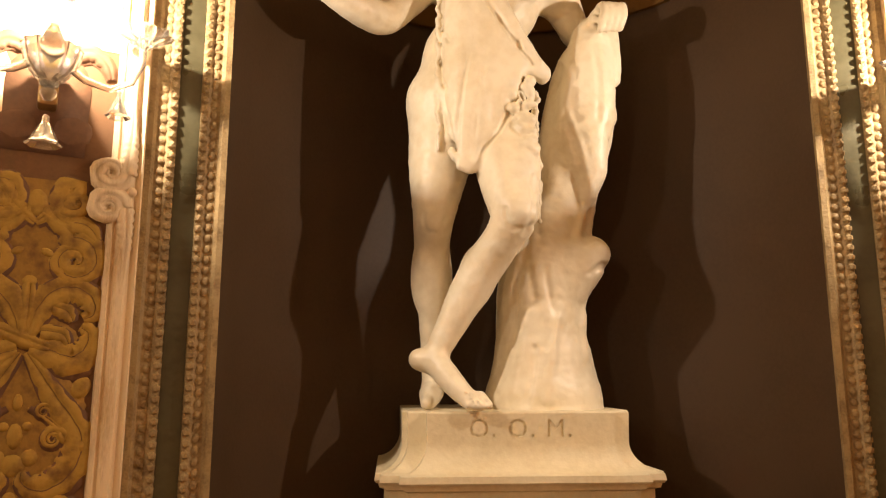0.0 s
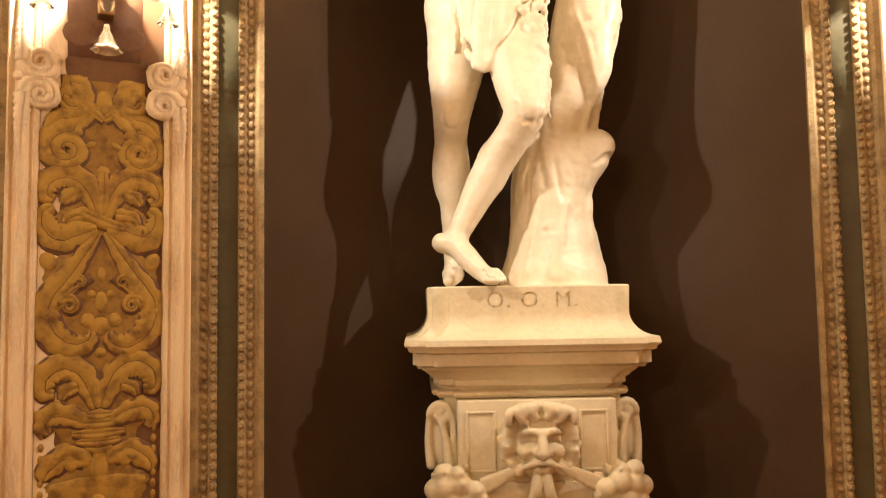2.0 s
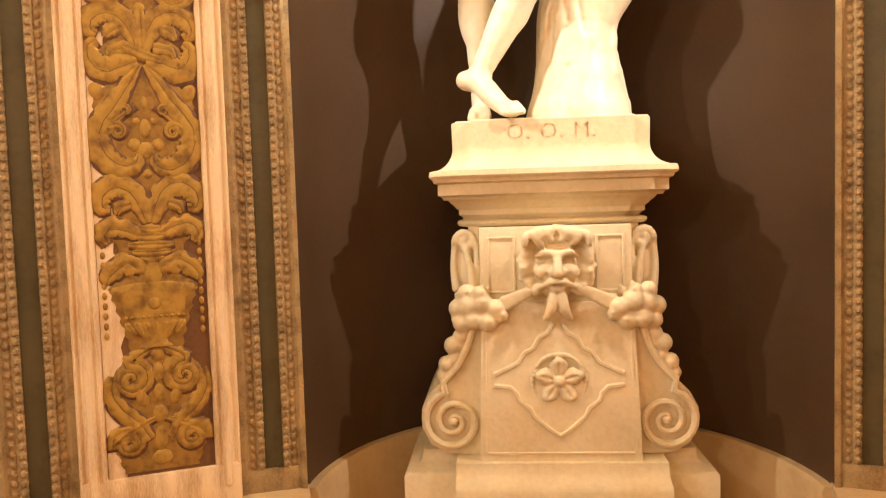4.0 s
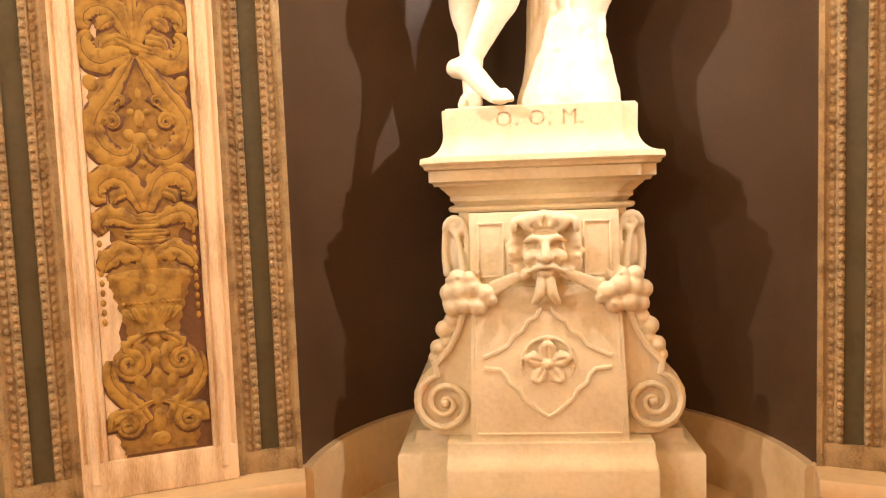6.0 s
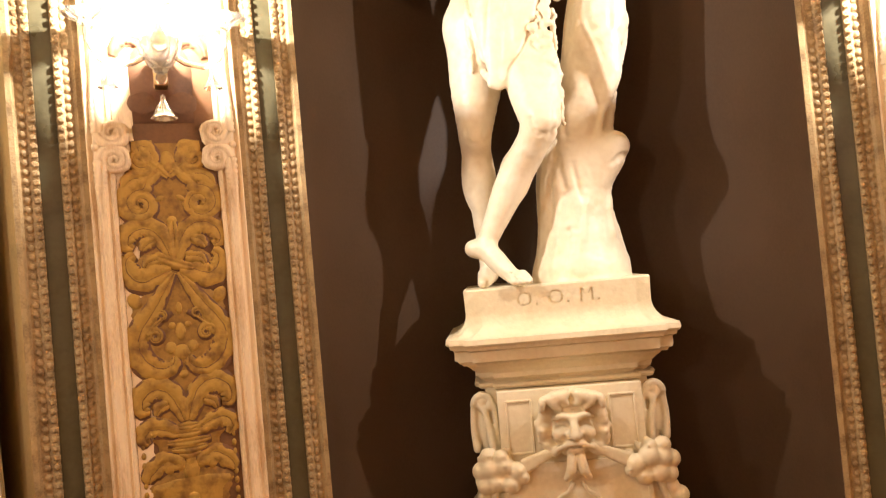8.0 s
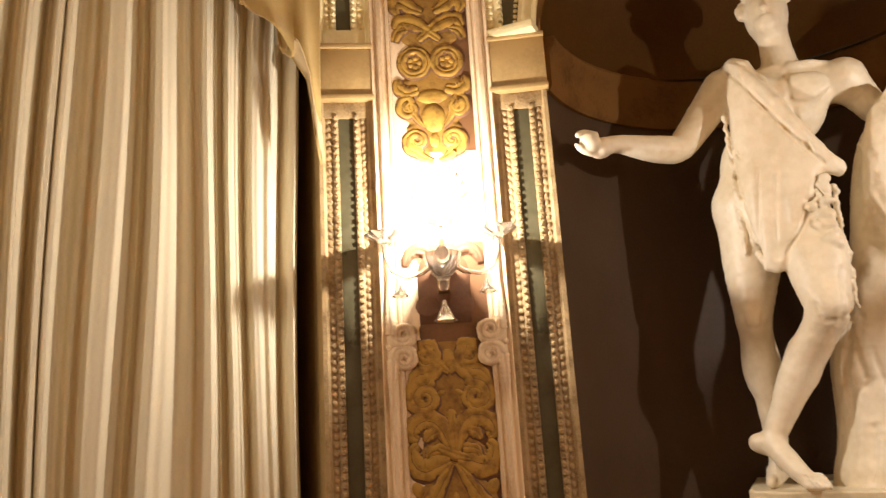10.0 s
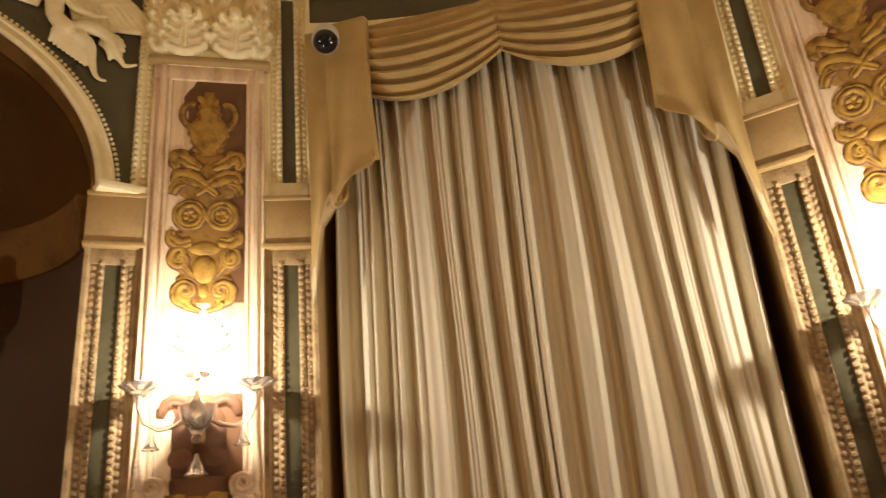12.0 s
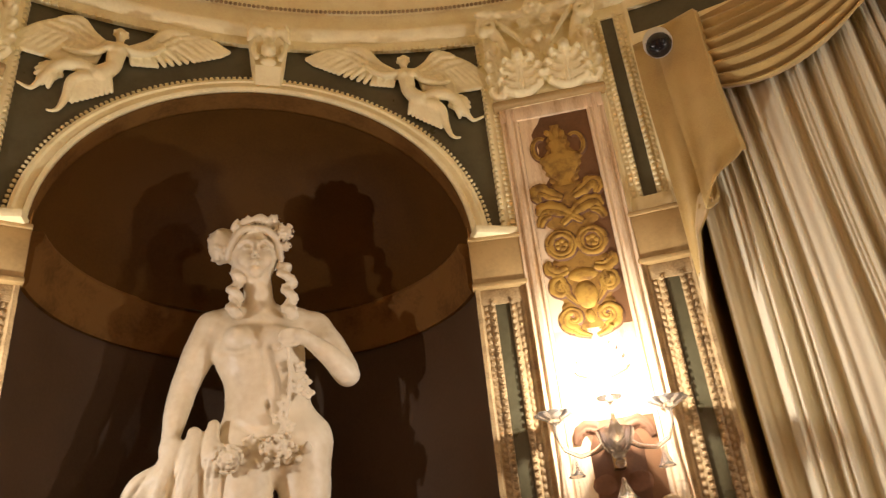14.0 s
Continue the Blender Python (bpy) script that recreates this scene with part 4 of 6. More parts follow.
def fold(x, z, phase=0.0):
    """The depth of the folds of a curtain: deep uneven pleats that open a little towards the floor."""
    q = 60 * x + 3.0 * math.sin(4.3 * x + 2.0 * phase) + 1.3 * math.sin(11 * x + 0.25 * z) + 0.9 * math.sin(23 * x + phase) + 0.10 * z
    wide = 0.55 + 0.45 * math.sin(7.3 * x + 1.1)
    f = 0.034 * math.tanh(1.7 * math.sin(q) + 0.4 * math.sin(5 * x + phase)) * (0.6 + 0.4 * wide)
    return f + 0.010 * math.sin(2.07 * q + 0.8) + 0.005 * math.sin(4.3 * q + 0.15 * z) + 0.012 * math.sin(9 * x + 0.5 * z)


for i, (xa, xb) in enumerate(((-0.75, 0.02), (-0.02, 0.75))):
    bm = bmesh.new()
    rows = []
    for z in np.linspace(0.02, 3.86, 40):
        rows.append([(x + 0.012 * math.sin(2.2 * z + 9 * x), YC + fold(x, z, i), z) for x in np.linspace(xa, xb, 330)])
    grid(bm, rows)
    ob = part("curtain", bm, CURTAIN)
    ob.matrix_basis = at(WINDOW)
    mod = ob.modifiers.new("thick", "SOLIDIFY")
    mod.thickness = 0.004
    tagged(ob, "long cream curtain hanging in deep folds before the window", "curtain", "curtains")


# ---- pedestals ----
def cross_plan(w, f, n):
    """A square plan of half width w whose sides stand proud by n over the half width f."""
    q = [(-w, -w), (-f, -w), (-f, -w - n), (f, -w - n), (f, -w), (w, -w), (w, -f), (w + n * 0.4, -f), (w + n * 0.4, f), (w, f), (w, w), (-w, w), (-w, f), (-w - n * 0.4, f), (-w - n * 0.4, -f), (-w, -f)]
    return q


def stack(levels, f_of, n):
    """Stacked mouldings from (half width, z) levels over the cross plan."""
    bm = bmesh.new()
    rows = [[(x, y, z) for x, y in cross_plan(w, f_of(w), n)] for w, z in levels]
    vs = grid(bm, rows, closed=True)
    bm.faces.new(list(reversed(vs[0]))), bm.faces.new(vs[-1])
    bmesh.ops.recalc_face_normals(bm, faces=bm.faces)
    return bm


def text_cut(block, words, size, m, depth):
    """Cuts the letters into a mesh object and keeps the result."""
    cu = bpy.data.curves.new("letters", "FONT")
    cu.body, cu.size, cu.extrude, cu.align_x, cu.space_character = words, size, depth, "CENTER", 1.15
    cutter = new("letters", cu)
    cutter.matrix_basis = m
    bpy.context.view_layer.update()
    dg = bpy.context.evaluated_depsgraph_get()
    me = bpy.data.meshes.new_from_object(cutter.evaluated_get(dg))
    me.transform(m)
    solid = new("letters_solid", me)
    solid.matrix_basis = block.parent.matrix_basis
    mod = block.modifiers.new("cut", "BOOLEAN")
    mod.object, mod.operation, mod.solver = solid, "DIFFERENCE", "EXACT"
    bpy.context.view_layer.update()
    dg = bpy.context.evaluated_depsgraph_get()
    out = bpy.data.meshes.new_from_object(block.evaluated_get(dg))
    block.modifiers.clear()
    block.data = out
    bpy.data.objects.remove(solid)
    bpy.data.objects.remove(cutter)


def pedestal(angle, inscribed):
    t = thing("pedestal", at(angle, 3.15), "cream plaster pedestal with mask, fruit garlands and scroll consoles" + (", lettered" if inscribed else ""), "pedestal", "pedestals")
    fr = lambda w: w - 0.05
    # inscribed block with a concave foot
    lv = [(0.305, 1.503), (0.308, 1.498), (0.306, 1.42)] + [(0.306 + 0.072 * (1 - math.cos(a)), 1.42 - 0.078 * math.sin(a)) for a in np.linspace(0.15, math.pi / 2, 8)] + [(0.381, 1.325), (0.376, 1.318)]
    block = part("block", stack(list(reversed(lv)), lambda w: w - 0.05, 0.036), PEDESTAL, t, "inscribed cream plaster block")
    if inscribed:
        text_cut(block, "O. O. M.", 0.068, pose(-0.002, -0.3425, 1.436, 90, 0, 0), 0.004)
        block.data.shade_smooth()
        block.data.set_sharp_from_angle(angle=radians(25))
    lv = [(0.372, 1.318), (0.368, 1.305), (0.356, 1.300), (0.356, 1.265), (0.345, 1.260), (0.340, 1.250)]
    part("cap_moulding", stack(list(reversed(lv)), fr, 0.034), PEDESTAL, t)
    lv = [(0.325, 1.250), (0.318, 1.240), (0.308, 1.232), (0.30, 1.222), (0.292, 1.216), (0.292, 1.200), (0.284, 1.195), (0.275, 1.185), (0.295, 1.180), (0.298, 1.172), (0.292, 1.163), (0.27, 1.158)]
    part("neck_moulding", stack(list(reversed(lv)), fr, 0.034), PEDESTAL, t)
    # upper body with sunk panels
    part("body", new_box(-0.275, 0.275, -0.29, 0.33, 0.86, 1.165, 0.004), PEDESTAL, t)
    part("front_slab", new_box(-0.238, 0.238, -0.375, -0.28, 0.88, 1.16, 0.004), PEDESTAL, t)
    for e in (-1, 1):
        bm = bmesh.new()
        x0, x1 = sorted((e * 0.125, e * 0.215))
        for a in ((x0, x0 + 0.008, 0.95, 1.13), (x1 - 0.008, x1, 0.95, 1.13), (x0 + 0.008, x1 - 0.008, 0.95, 0.958), (x0 + 0.008, x1 - 0.008, 1.122, 1.13)):
            box(bm, a[0], a[1], -0.379, -0.37, a[2], a[3], 0.002, 1)
        part("panel_frame", bm, PEDESTAL, t)
    # flared lower body
    bm = bmesh.new()
    rows = [[(-w, 0.33, z), (-w, f, z), (w, f, z), (w, 0.33, z)] for z, w, f in ((0.43, 0.25, -0.44), (0.60, 0.245, -0.435), (0.78, 0.24, -0.41), (0.92, 0.238, -0.385))]
    vs = grid(bm, rows, closed=True)
    bm.faces.new(list(reversed(vs[0]))), bm.faces.new(vs[-1])
    bmesh.ops.recalc_face_normals(bm, faces=bm.faces)
    part("lower_body", bm, PEDESTAL, t)

    def fy(z):
        return float(np.interp(z, (0.43, 0.60, 0.78, 0.92), (-0.44, -0.435, -0.41, -0.385)))

    # raised diamond and mouldings of the front
    bm = bmesh.new()
    def line(pts, r=0.008):
        tube(bm, [(x, fy(z) + 0.001, z) for x, z in pts], r, 6)
    for e in (-1, 1):
        line([(e * 0.015, 0.855), (e * 0.03, 0.825), (e * 0.06, 0.81), (e * 0.075, 0.78), (e * 0.105, 0.765), (e * 0.125, 0.735), (e * 0.155, 0.72), (e * 0.20, 0.700)])
        line([(e * 0.20, 0.665), (e * 0.15, 0.66), (e * 0.13, 0.64), (e * 0.125, 0.62), (e * 0.09, 0.595), (e * 0.08, 0.57), (e * 0.05, 0.545), (e * 0.02, 0.52), (0, 0.51)])
        line([(e * 0.225, 0.90), (e * 0.228, 0.70), (e * 0.232, 0.46)], 0.005)
    line([(-0.225, 0.455), (0, 0.455), (0.225, 0.455)], 0.005)
    part("diamond_moulding", bm, PEDESTAL, t)
    # rosette
    s = []
    y = fy(0.68)
    for a in range(5):
        q = math.pi / 2 + a * 2 * math.pi / 5
        lump(s, (0.042 * math.cos(q), y - 0.006, 0.68 + 0.042 * math.sin(q)), (0.030, 0.013, 0.030), 0.004)
        lump(s, (0.060 * math.cos(q), y - 0.013, 0.68 + 0.060 * math.sin(q)), (0.020, 0.011, 0.015), 0.005)
    lump(s, (0, y - 0.014, 0.68), 0.016, 0.006)
    for a in np.linspace(0, 2 * math.pi, 33)[:-1]:
        b = a + 2 * math.pi / 32
        stroke(s, (0.083 * math.cos(a), y, 0.68 + 0.083 * math.sin(a)), (0.083 * math.cos(b), y, 0.68 + 0.083 * math.sin(b)), 0.007, k=0.004)
    for a in range(5):
        q = math.pi / 2 + a * 2 * math.pi / 5
        groove(s, (0.020 * math.cos(q), 0.68 + 0.020 * math.sin(q), 0.003), (0.056 * math.cos(q), 0.68 + 0.056 * math.sin(q), 0.005), k=0.004)
        q += math.pi / 5
        groove(s, (0.022 * math.cos(q), 0.68 + 0.022 * math.sin(q), 0.003), (0.050 * math.cos(q), 0.68 + 0.050 * math.sin(q), 0.006), k=0.003)
    carved("rosette", s, 0.0045, PEDESTAL, t)
    # side consoles that end in scrolls
    for e in (-1, 1):
        bm = bmesh.new()
        outer = [(0.235, 0.90), (0.275, 0.86), (0.29, 0.80), (0.315, 0.74), (0.36, 0.68), (0.41, 0.63), (0.437, 0.58), (0.437, 0.52), (0.41, 0.465), (0.36, 0.437), (0.30, 0.432), (0.235, 0.432)]
        rows = [[(e * x, yy, z) for x, z in outer] for yy in (-0.375, 0.10)]
        vs = grid(bm, rows, closed=True)
        bm.faces.new(vs[0]), bm.faces.new(list(reversed(vs[1])))
        bmesh.ops.recalc_face_normals(bm, faces=bm.faces)
        console = part("console", bm, PEDESTAL, t)
        bm = bmesh.new()
        pts = [(e * 0.262, -0.382, 0.85), (e * 0.285, -0.384, 0.78), (e * 0.315, -0.386, 0.725), (e * 0.365, -0.388, 0.672)]
        pts += [(e * x, -0.388, z) for x, z, f in spiral(0.335, 0.543, 0.098, 2.1, math.pi * 0.42, -1, 44, 0.10)]
        tube(bm, pts, [0.012] * 4 + [0.0135 - 0.006 * i / 44 for i in range(45)], 8)
        bmesh.ops.create_uvsphere(bm, u_segments=12, v_segments=8, radius=0.016, matrix=Matrix.Translation((e * 0.335, -0.385, 0.543)))
        part("scroll", bm, PEDESTAL, console)
        # upper side scroll with hanging cloth
        s = []
        pts = [(e * x, -0.30, z) for x, z, f in spiral(0.285, 1.115, 0.034, 1.3, 0.0, 1, 20)]
        for p, q in zip(pts, pts[1:]):
            stroke(s, p, q, 0.011, k=0.005)
        limb(s, (e * 0.318, -0.29, 1.115, 0.012), (e * 0.325, -0.29, 1.03, 0.013), (e * 0.318, -0.30, 0.96, 0.015), k=0.012)
        limb(s, (e * 0.285, -0.31, 1.09, 0.010), (e * 0.27, -0.32, 1.02, 0.013), (e * 0.262, -0.33, 0.94, 0.015), k=0.012)
        limb(s, (e * 0.25, -0.30, 1.10, 0.010), (e * 0.246, -0.31, 0.95, 0.012), k=0.012)
        lump(s, (e * 0.282, -0.272, 1.035), (0.034, 0.026, 0.115), 0.012)
        carved("side_scroll", s, 0.006, PEDESTAL, t)
        # fruit bunch and drop
        s = []
        rnd = random.Random(5 + e)
        for x, z, r in ((0.19, 0.905, 0.030), (0.235, 0.925, 0.034), (0.275, 0.915, 0.036), (0.31, 0.905, 0.030), (0.215, 0.865, 0.032), (0.262, 0.872, 0.034), (0.30, 0.86, 0.028), (0.175, 0.885, 0.022), (0.24, 0.955, 0.024), (0.285, 0.955, 0.026)):
            lump(s, (e * x, -0.40 + 0.3 * max(x - 0.22, 0) - rnd.uniform(0, 0.012), z), r * 1.04, 0.003)
            lump(s, (e * (x - 0.008), -0.432 + 0.3 * max(x - 0.22, 0), z + 0.006), r * 0.22, 0.006)
        for x, z, r in ((0.305, 0.815, 0.026), (0.33, 0.785, 0.030), (0.322, 0.745, 0.024), (0.352, 0.725, 0.028), (0.365, 0.690, 0.022), (0.30, 0.785, 0.02)):
            lump(s, (e * x, -0.37, z), r, 0.003)
        for i in range(14):
            a = rnd.uniform(0, 2 * math.pi)
            x, z = 0.245 + 0.075 * math.cos(a), 0.905 + 0.055 * math.sin(a)
            stroke(s, (e * x, -0.375, z), (e * (x + 0.02 * math.cos(a)), -0.385, z + 0.02 * math.sin(a)), 0.014, 0.005, 0.008)
        carved("garland", s, 0.0062, PEDESTAL, t)
        s = []
        for o in (-0.010, 0.003, 0.014):
            limb(s, (e * 0.055, -0.425, 0.975 + o * 0.3, 0.008), (e * 0.11, -0.42, 0.945 + o, 0.009), (e * 0.17, -0.405, 0.915 + o * 1.4, 0.010), k=0.006)
        carved("cloth_twist", s, 0.005, PEDESTAL, t)
    # carved face mask, kept plain
    s, rnd = [], random.Random(11)
    y = -0.385
    lump(s, (0, y, 1.03), (0.070, 0.065, 0.100), 0.02)
    lump(s, (0, y - 0.035, 1.105), (0.058, 0.028, 0.030), 0.02)
    limb(s, (0, y - 0.062, 1.075, 0.012), (0, y - 0.080, 1.045, 0.015), (0, y - 0.086, 1.022, 0.019), k=0.012)
    for e in (-1, 1):
        lump(s, (e * 0.017, y - 0.068, 1.020), 0.012, 0.008)
        lump(s, (e * 0.044, y - 0.046, 1.020), (0.026, 0.020, 0.024), 0.016)
        limb(s, (e * 0.008, y - 0.068, 1.072, 0.010), (e * 0.035, y - 0.066, 1.082, 0.011), (e * 0.062, y - 0.045, 1.070, 0.008), k=0.008)
        limb(s, (e * 0.004, y - 0.070, 0.992, 0.009), (e * 0.03, y - 0.062, 0.986, 0.010), (e * 0.058, y - 0.046, 0.972, 0.007), k=0.006)
        limb(s, (e * 0.012, y - 0.05, 0.945, 0.018), (e * 0.020, y - 0.056, 0.905, 0.017), (e * 0.036, y - 0.048, 0.878, 0.011), k=0.008)
        for i in range(16):
            q = -0.9 + 2.45 * i / 15
            x, z = 0.090 * math.cos(q), 1.045 + 0.094 * math.sin(q)
            o = rnd.uniform(0.016, 0.032)
            w = rnd.uniform(0.012, 0.018)
            limb(s, (e * x * 0.85, y - 0.012, z, w), (e * (x + o * math.cos(q) * 0.8), y - 0.026 - rnd.uniform(0, 0.014), z + o * math.sin(q) * 0.6, w * 0.9), (e * (x + o * math.cos(q + 0.6)), y - 0.010, z + o * math.sin(q + 0.6) - 0.012, w * 0.6), k=0.006)
        limb(s, (e * 0.01, y - 0.03, 1.14, 0.018), (e * 0.03, y - 0.062, 1.145, 0.016), (e * 0.052, y - 0.060, 1.118, 0.013), (e * 0.040, y - 0.062, 1.105, 0.009), k=0.007)
        for i in range(5):
            x = 0.012 + 0.018 * i
            limb(s, (e * x * 0.8, y - 0.035, 1.150 - 2.2 * x * x, 0.013), (e * (x + 0.008), y - 0.062, 1.150 - 2.4 * x * x, 0.014), (e * (x + 0.014 * (-1) ** i), y - 0.064, 1.122 - 2.4 * x * x, 0.010), k=0.004)
        groove(s, (e * 0.018, 1.052, 0.006), (e * 0.036, 1.058, 0.009), (e * 0.056, 1.052, 0.006), k=0.006, sink=-0.002)
        groove(s, (e * 0.030, 1.015, 0.004), (e * 0.046, 0.992, 0.005), k=0.008)
    lump(s, (0, y - 0.05, 0.968), (0.030, 0.020, 0.012), 0.008)
    groove(s, (-0.022, 0.980, 0.004), (0.0, 0.982, 0.005), (0.022, 0.980, 0.004), k=0.004)
    groove(s, (0.0, 0.955, 0.003), (0.0, 0.90, 0.005), (0.0, 0.87, 0.005), k=0.004)
    for z in (1.092, 1.104):
        groove(s, (-0.03, z, 0.002), (0.0, z + 0.004, 0.003), (0.03, z, 0.002), k=0.004)
    carved("mask", s, 0.005, PEDESTAL, t)
    # base
    lv = [(0.44, 0.43), (0.445, 0.40), (0.46, 0.385), (0.49, 0.375), (0.50, 0.36), (0.50, 0.14)]
    bm = bmesh.new()
    rows = [[(x, yy, z) for x, yy in ((-w, 0.34), (-w, -w + 0.12), (-0.325, -w + 0.12), (-0.325, -w - 0.02), (0.325, -w - 0.02), (0.325, -w + 0.12), (w, -w + 0.12), (w, 0.34))] for w, z in reversed(lv)]
    vs = grid(bm, rows, closed=True)
    bm.faces.new(list(reversed(vs[0]))), bm.faces.new(vs[-1])
    bmesh.ops.recalc_face_normals(bm, faces=bm.faces)
    part("base", bm, PEDESTAL, t)
    return t


pedestal(NICHE_N, True)
pedestal(NICHE_W, False)


# ---- statues, one plain mesh each ----
def statue_youth():
    s, rnd = [], random.Random(3)
    F = 1.505
    # standing leg
    limb(s, (-0.185, 3.03, 2.45, 0.120), (-0.210, 3.01, 2.26, 0.098), (-0.228, 2.985, 2.09, 0.066), (-0.232, 2.985, 2.045, 0.060), (-0.232, 3.02, 1.99, 0.055), (-0.228, 3.045, 1.89, 0.060), (-0.222, 3.07, 1.76, 0.046), (-0.225, 3.09, 1.60, 0.034), k=0.03)
    lump(s, (-0.232, 2.935, 2.055), (0.034, 0.022, 0.036), 0.02)
    limb(s, (-0.225, 3.11, 1.55, 0.036), (-0.235, 3.03, 1.545, 0.034), (-0.245, 2.95, 1.525, 0.024), (-0.25, 2.92, 1.52, 0.018))
    # bent leg
    limb(s, (-0.055, 2.99, 2.45, 0.115), (-0.03, 2.92, 2.28, 0.094), (-0.012, 2.855, 2.12, 0.078), (-0.005, 2.83, 2.055, 0.069), (-0.035, 2.855, 1.99, 0.058), (-0.085, 2.90, 1.92, 0.060), (-0.135, 2.92, 1.83, 0.056), (-0.19, 2.92, 1.73, 0.042), (-0.222, 2.915, 1.665, 0.034), k=0.03)
    lump(s, (0.005, 2.785, 2.055), (0.040, 0.026, 0.042), 0.024)
    limb(s, (-0.272, 2.925, 1.645, 0.032), (-0.225, 2.90, 1.63, 0.036), (-0.18, 2.855, 1.575, 0.034), (-0.14, 2.815, 1.535, 0.026), (-0.115, 2.795, 1.522, 0.018))
    for i in range(4):
        limb(s, (-0.165 + 0.018 * i, 2.83 - 0.006 * i, 1.545, 0.014), (-0.145 + 0.018 * i, 2.795 - 0.004 * i, 1.52, 0.0125), k=0.006)
    lump(s, (-0.262, 3.06, 1.90), (0.030, 0.040, 0.085), 0.03)
    lump(s, (-0.10, 2.945, 1.90), (0.050, 0.042, 0.085), 0.03)
    lump(s, (0.03, 2.86, 2.20), (0.045, 0.045, 0.10), 0.04)
    # trunk of the body
    lump(s, (-0.128, 3.01, 2.47), (0.178, 0.112, 0.13), 0.05)
    lump(s, (-0.115, 2.995, 2.60), (0.150, 0.100, 0.15), 0.05)
    lump(s, (-0.05, 3.0, 2.79), (0.165, 0.112, 0.15), 0.05)
    stroke(s, (-0.185, 3.02, 2.895), (0.165, 3.03, 2.86), 0.072, 0.070, 0.05)
    lump(s, (-0.115, 2.905, 2.83), (0.080, 0.030, 0.058), 0.03)
    lump(s, (0.045, 2.905, 2.815), (0.080, 0.030, 0.058), 0.03)
    limb(s, (-0.01, 3.01, 2.92, 0.062), (-0.02, 2.985, 3.06, 0.052), k=0.03)
    for e in (-1, 1):
        limb(s, (-0.012 + e * 0.028, 2.945, 2.925, 0.008), (-0.012 + e * 0.085, 2.950, 2.925, 0.009), (-0.012 + e * 0.135, 2.985, 2.925, 0.008), k=0.02)
    # head
    lump(s, (-0.03, 2.975, 3.15), (0.074, 0.090, 0.105), 0.02)
    lump(s, (-0.035, 2.92, 3.085), (0.040, 0.040, 0.032), 0.025)
    limb(s, (-0.035, 2.885, 3.165, 0.010), (-0.036, 2.868, 3.128, 0.015), k=0.012)
    lump(s, (-0.035, 2.888, 3.10), (0.022, 0.012, 0.010), 0.01)
    for i in range(60):
        a, b = rnd.uniform(0, 2 * math.pi), rnd.uniform(-0.05, 1.3)
        x, y, z = math.cos(a) * math.cos(b), math.sin(a) * math.cos(b), math.sin(b)
        if y < -0.35 and z < 0.55:
            continue
        lump(s, (-0.03 + 0.082 * x, 2.985 + 0.094 * y, 3.165 + 0.10 * z), rnd.uniform(0.016, 0.026), 0.008)
    # outstretched arm and apple
    limb(s, (-0.215, 3.01, 2.915, 0.078), (-0.28, 2.985, 2.838, 0.064), (-0.358, 2.945, 2.732, 0.054), (-0.395, 2.91, 2.690, 0.050), (-0.45, 2.85, 2.68, 0.050), (-0.53, 2.765, 2.684, 0.038), (-0.575, 2.715, 2.684, 0.031), (-0.61, 2.68, 2.672, 0.034), k=0.03)
    lump(s, (-0.625, 2.665, 2.655), (0.034, 0.034, 0.026), 0.015)
    lump(s, (-0.645, 2.625, 2.675), 0.036, 0.004)
    for dx, dz, q in ((0.0, 0.036, 0.012), (-0.012, -0.022, 0.010), (-0.002, -0.034, 0.010), (0.012, -0.040, 0.010)):
        limb(s, (-0.63 + dx * 0.4, 2.655, 2.675 + dz, q), (-0.665 + dx, 2.62, 2.678 + dz, q), (-0.678 + dx * 0.6, 2.592, 2.678 + dz * 0.6, q * 0.8), k=0.005)
    # arm that leans on the stump
    limb(s, (0.18, 3.03, 2.865, 0.072), (0.235, 3.075, 2.79, 0.055), (0.275, 3.10, 2.745, 0.048), (0.305, 3.03, 2.74, 0.042), (0.325, 2.97, 2.735, 0.034), k=0.03)
    lump(s, (0.325, 2.955, 2.742), (0.054, 0.044, 0.034), 0.02)
    for i in range(4):
        x = 0.296 + 0.020 * i
        limb(s, (x, 2.945, 2.752, 0.016), (x + 0.004, 2.900, 2.752, 0.0155), (x + 0.002, 2.882, 2.712, 0.014), (x - 0.006, 2.898, 2.675, 0.011), k=0.003)
    limb(s, (0.295, 2.95, 2.73, 0.014), (0.275, 2.915, 2.715, 0.012), (0.282, 2.895, 2.70, 0.009), k=0.005)
    # tree stump
    limb(s, (0.112, 3.06, 1.50, 0.185), (0.112, 3.06, 1.58, 0.160), (0.108, 3.06, 1.72, 0.138), (0.112, 3.06, 1.88, 0.134), (0.135, 3.06, 2.02, 0.122), (0.170, 3.055, 2.14, 0.096), (0.205, 3.05, 2.30, 0.098), (0.235, 3.045, 2.45, 0.100), (0.258, 3.04, 2.58, 0.086), (0.275, 3.03, 2.655, 0.055), k=0.03)
    limb(s, (0.17, 3.02, 1.905, 0.08), (0.230, 2.99, 1.95, 0.064), (0.258, 2.985, 1.968, 0.058), k=0.03)
    limb(s, (0.20, 3.0, 1.86, 0.05), (0.240, 2.985, 1.92, 0.05), k=0.03)
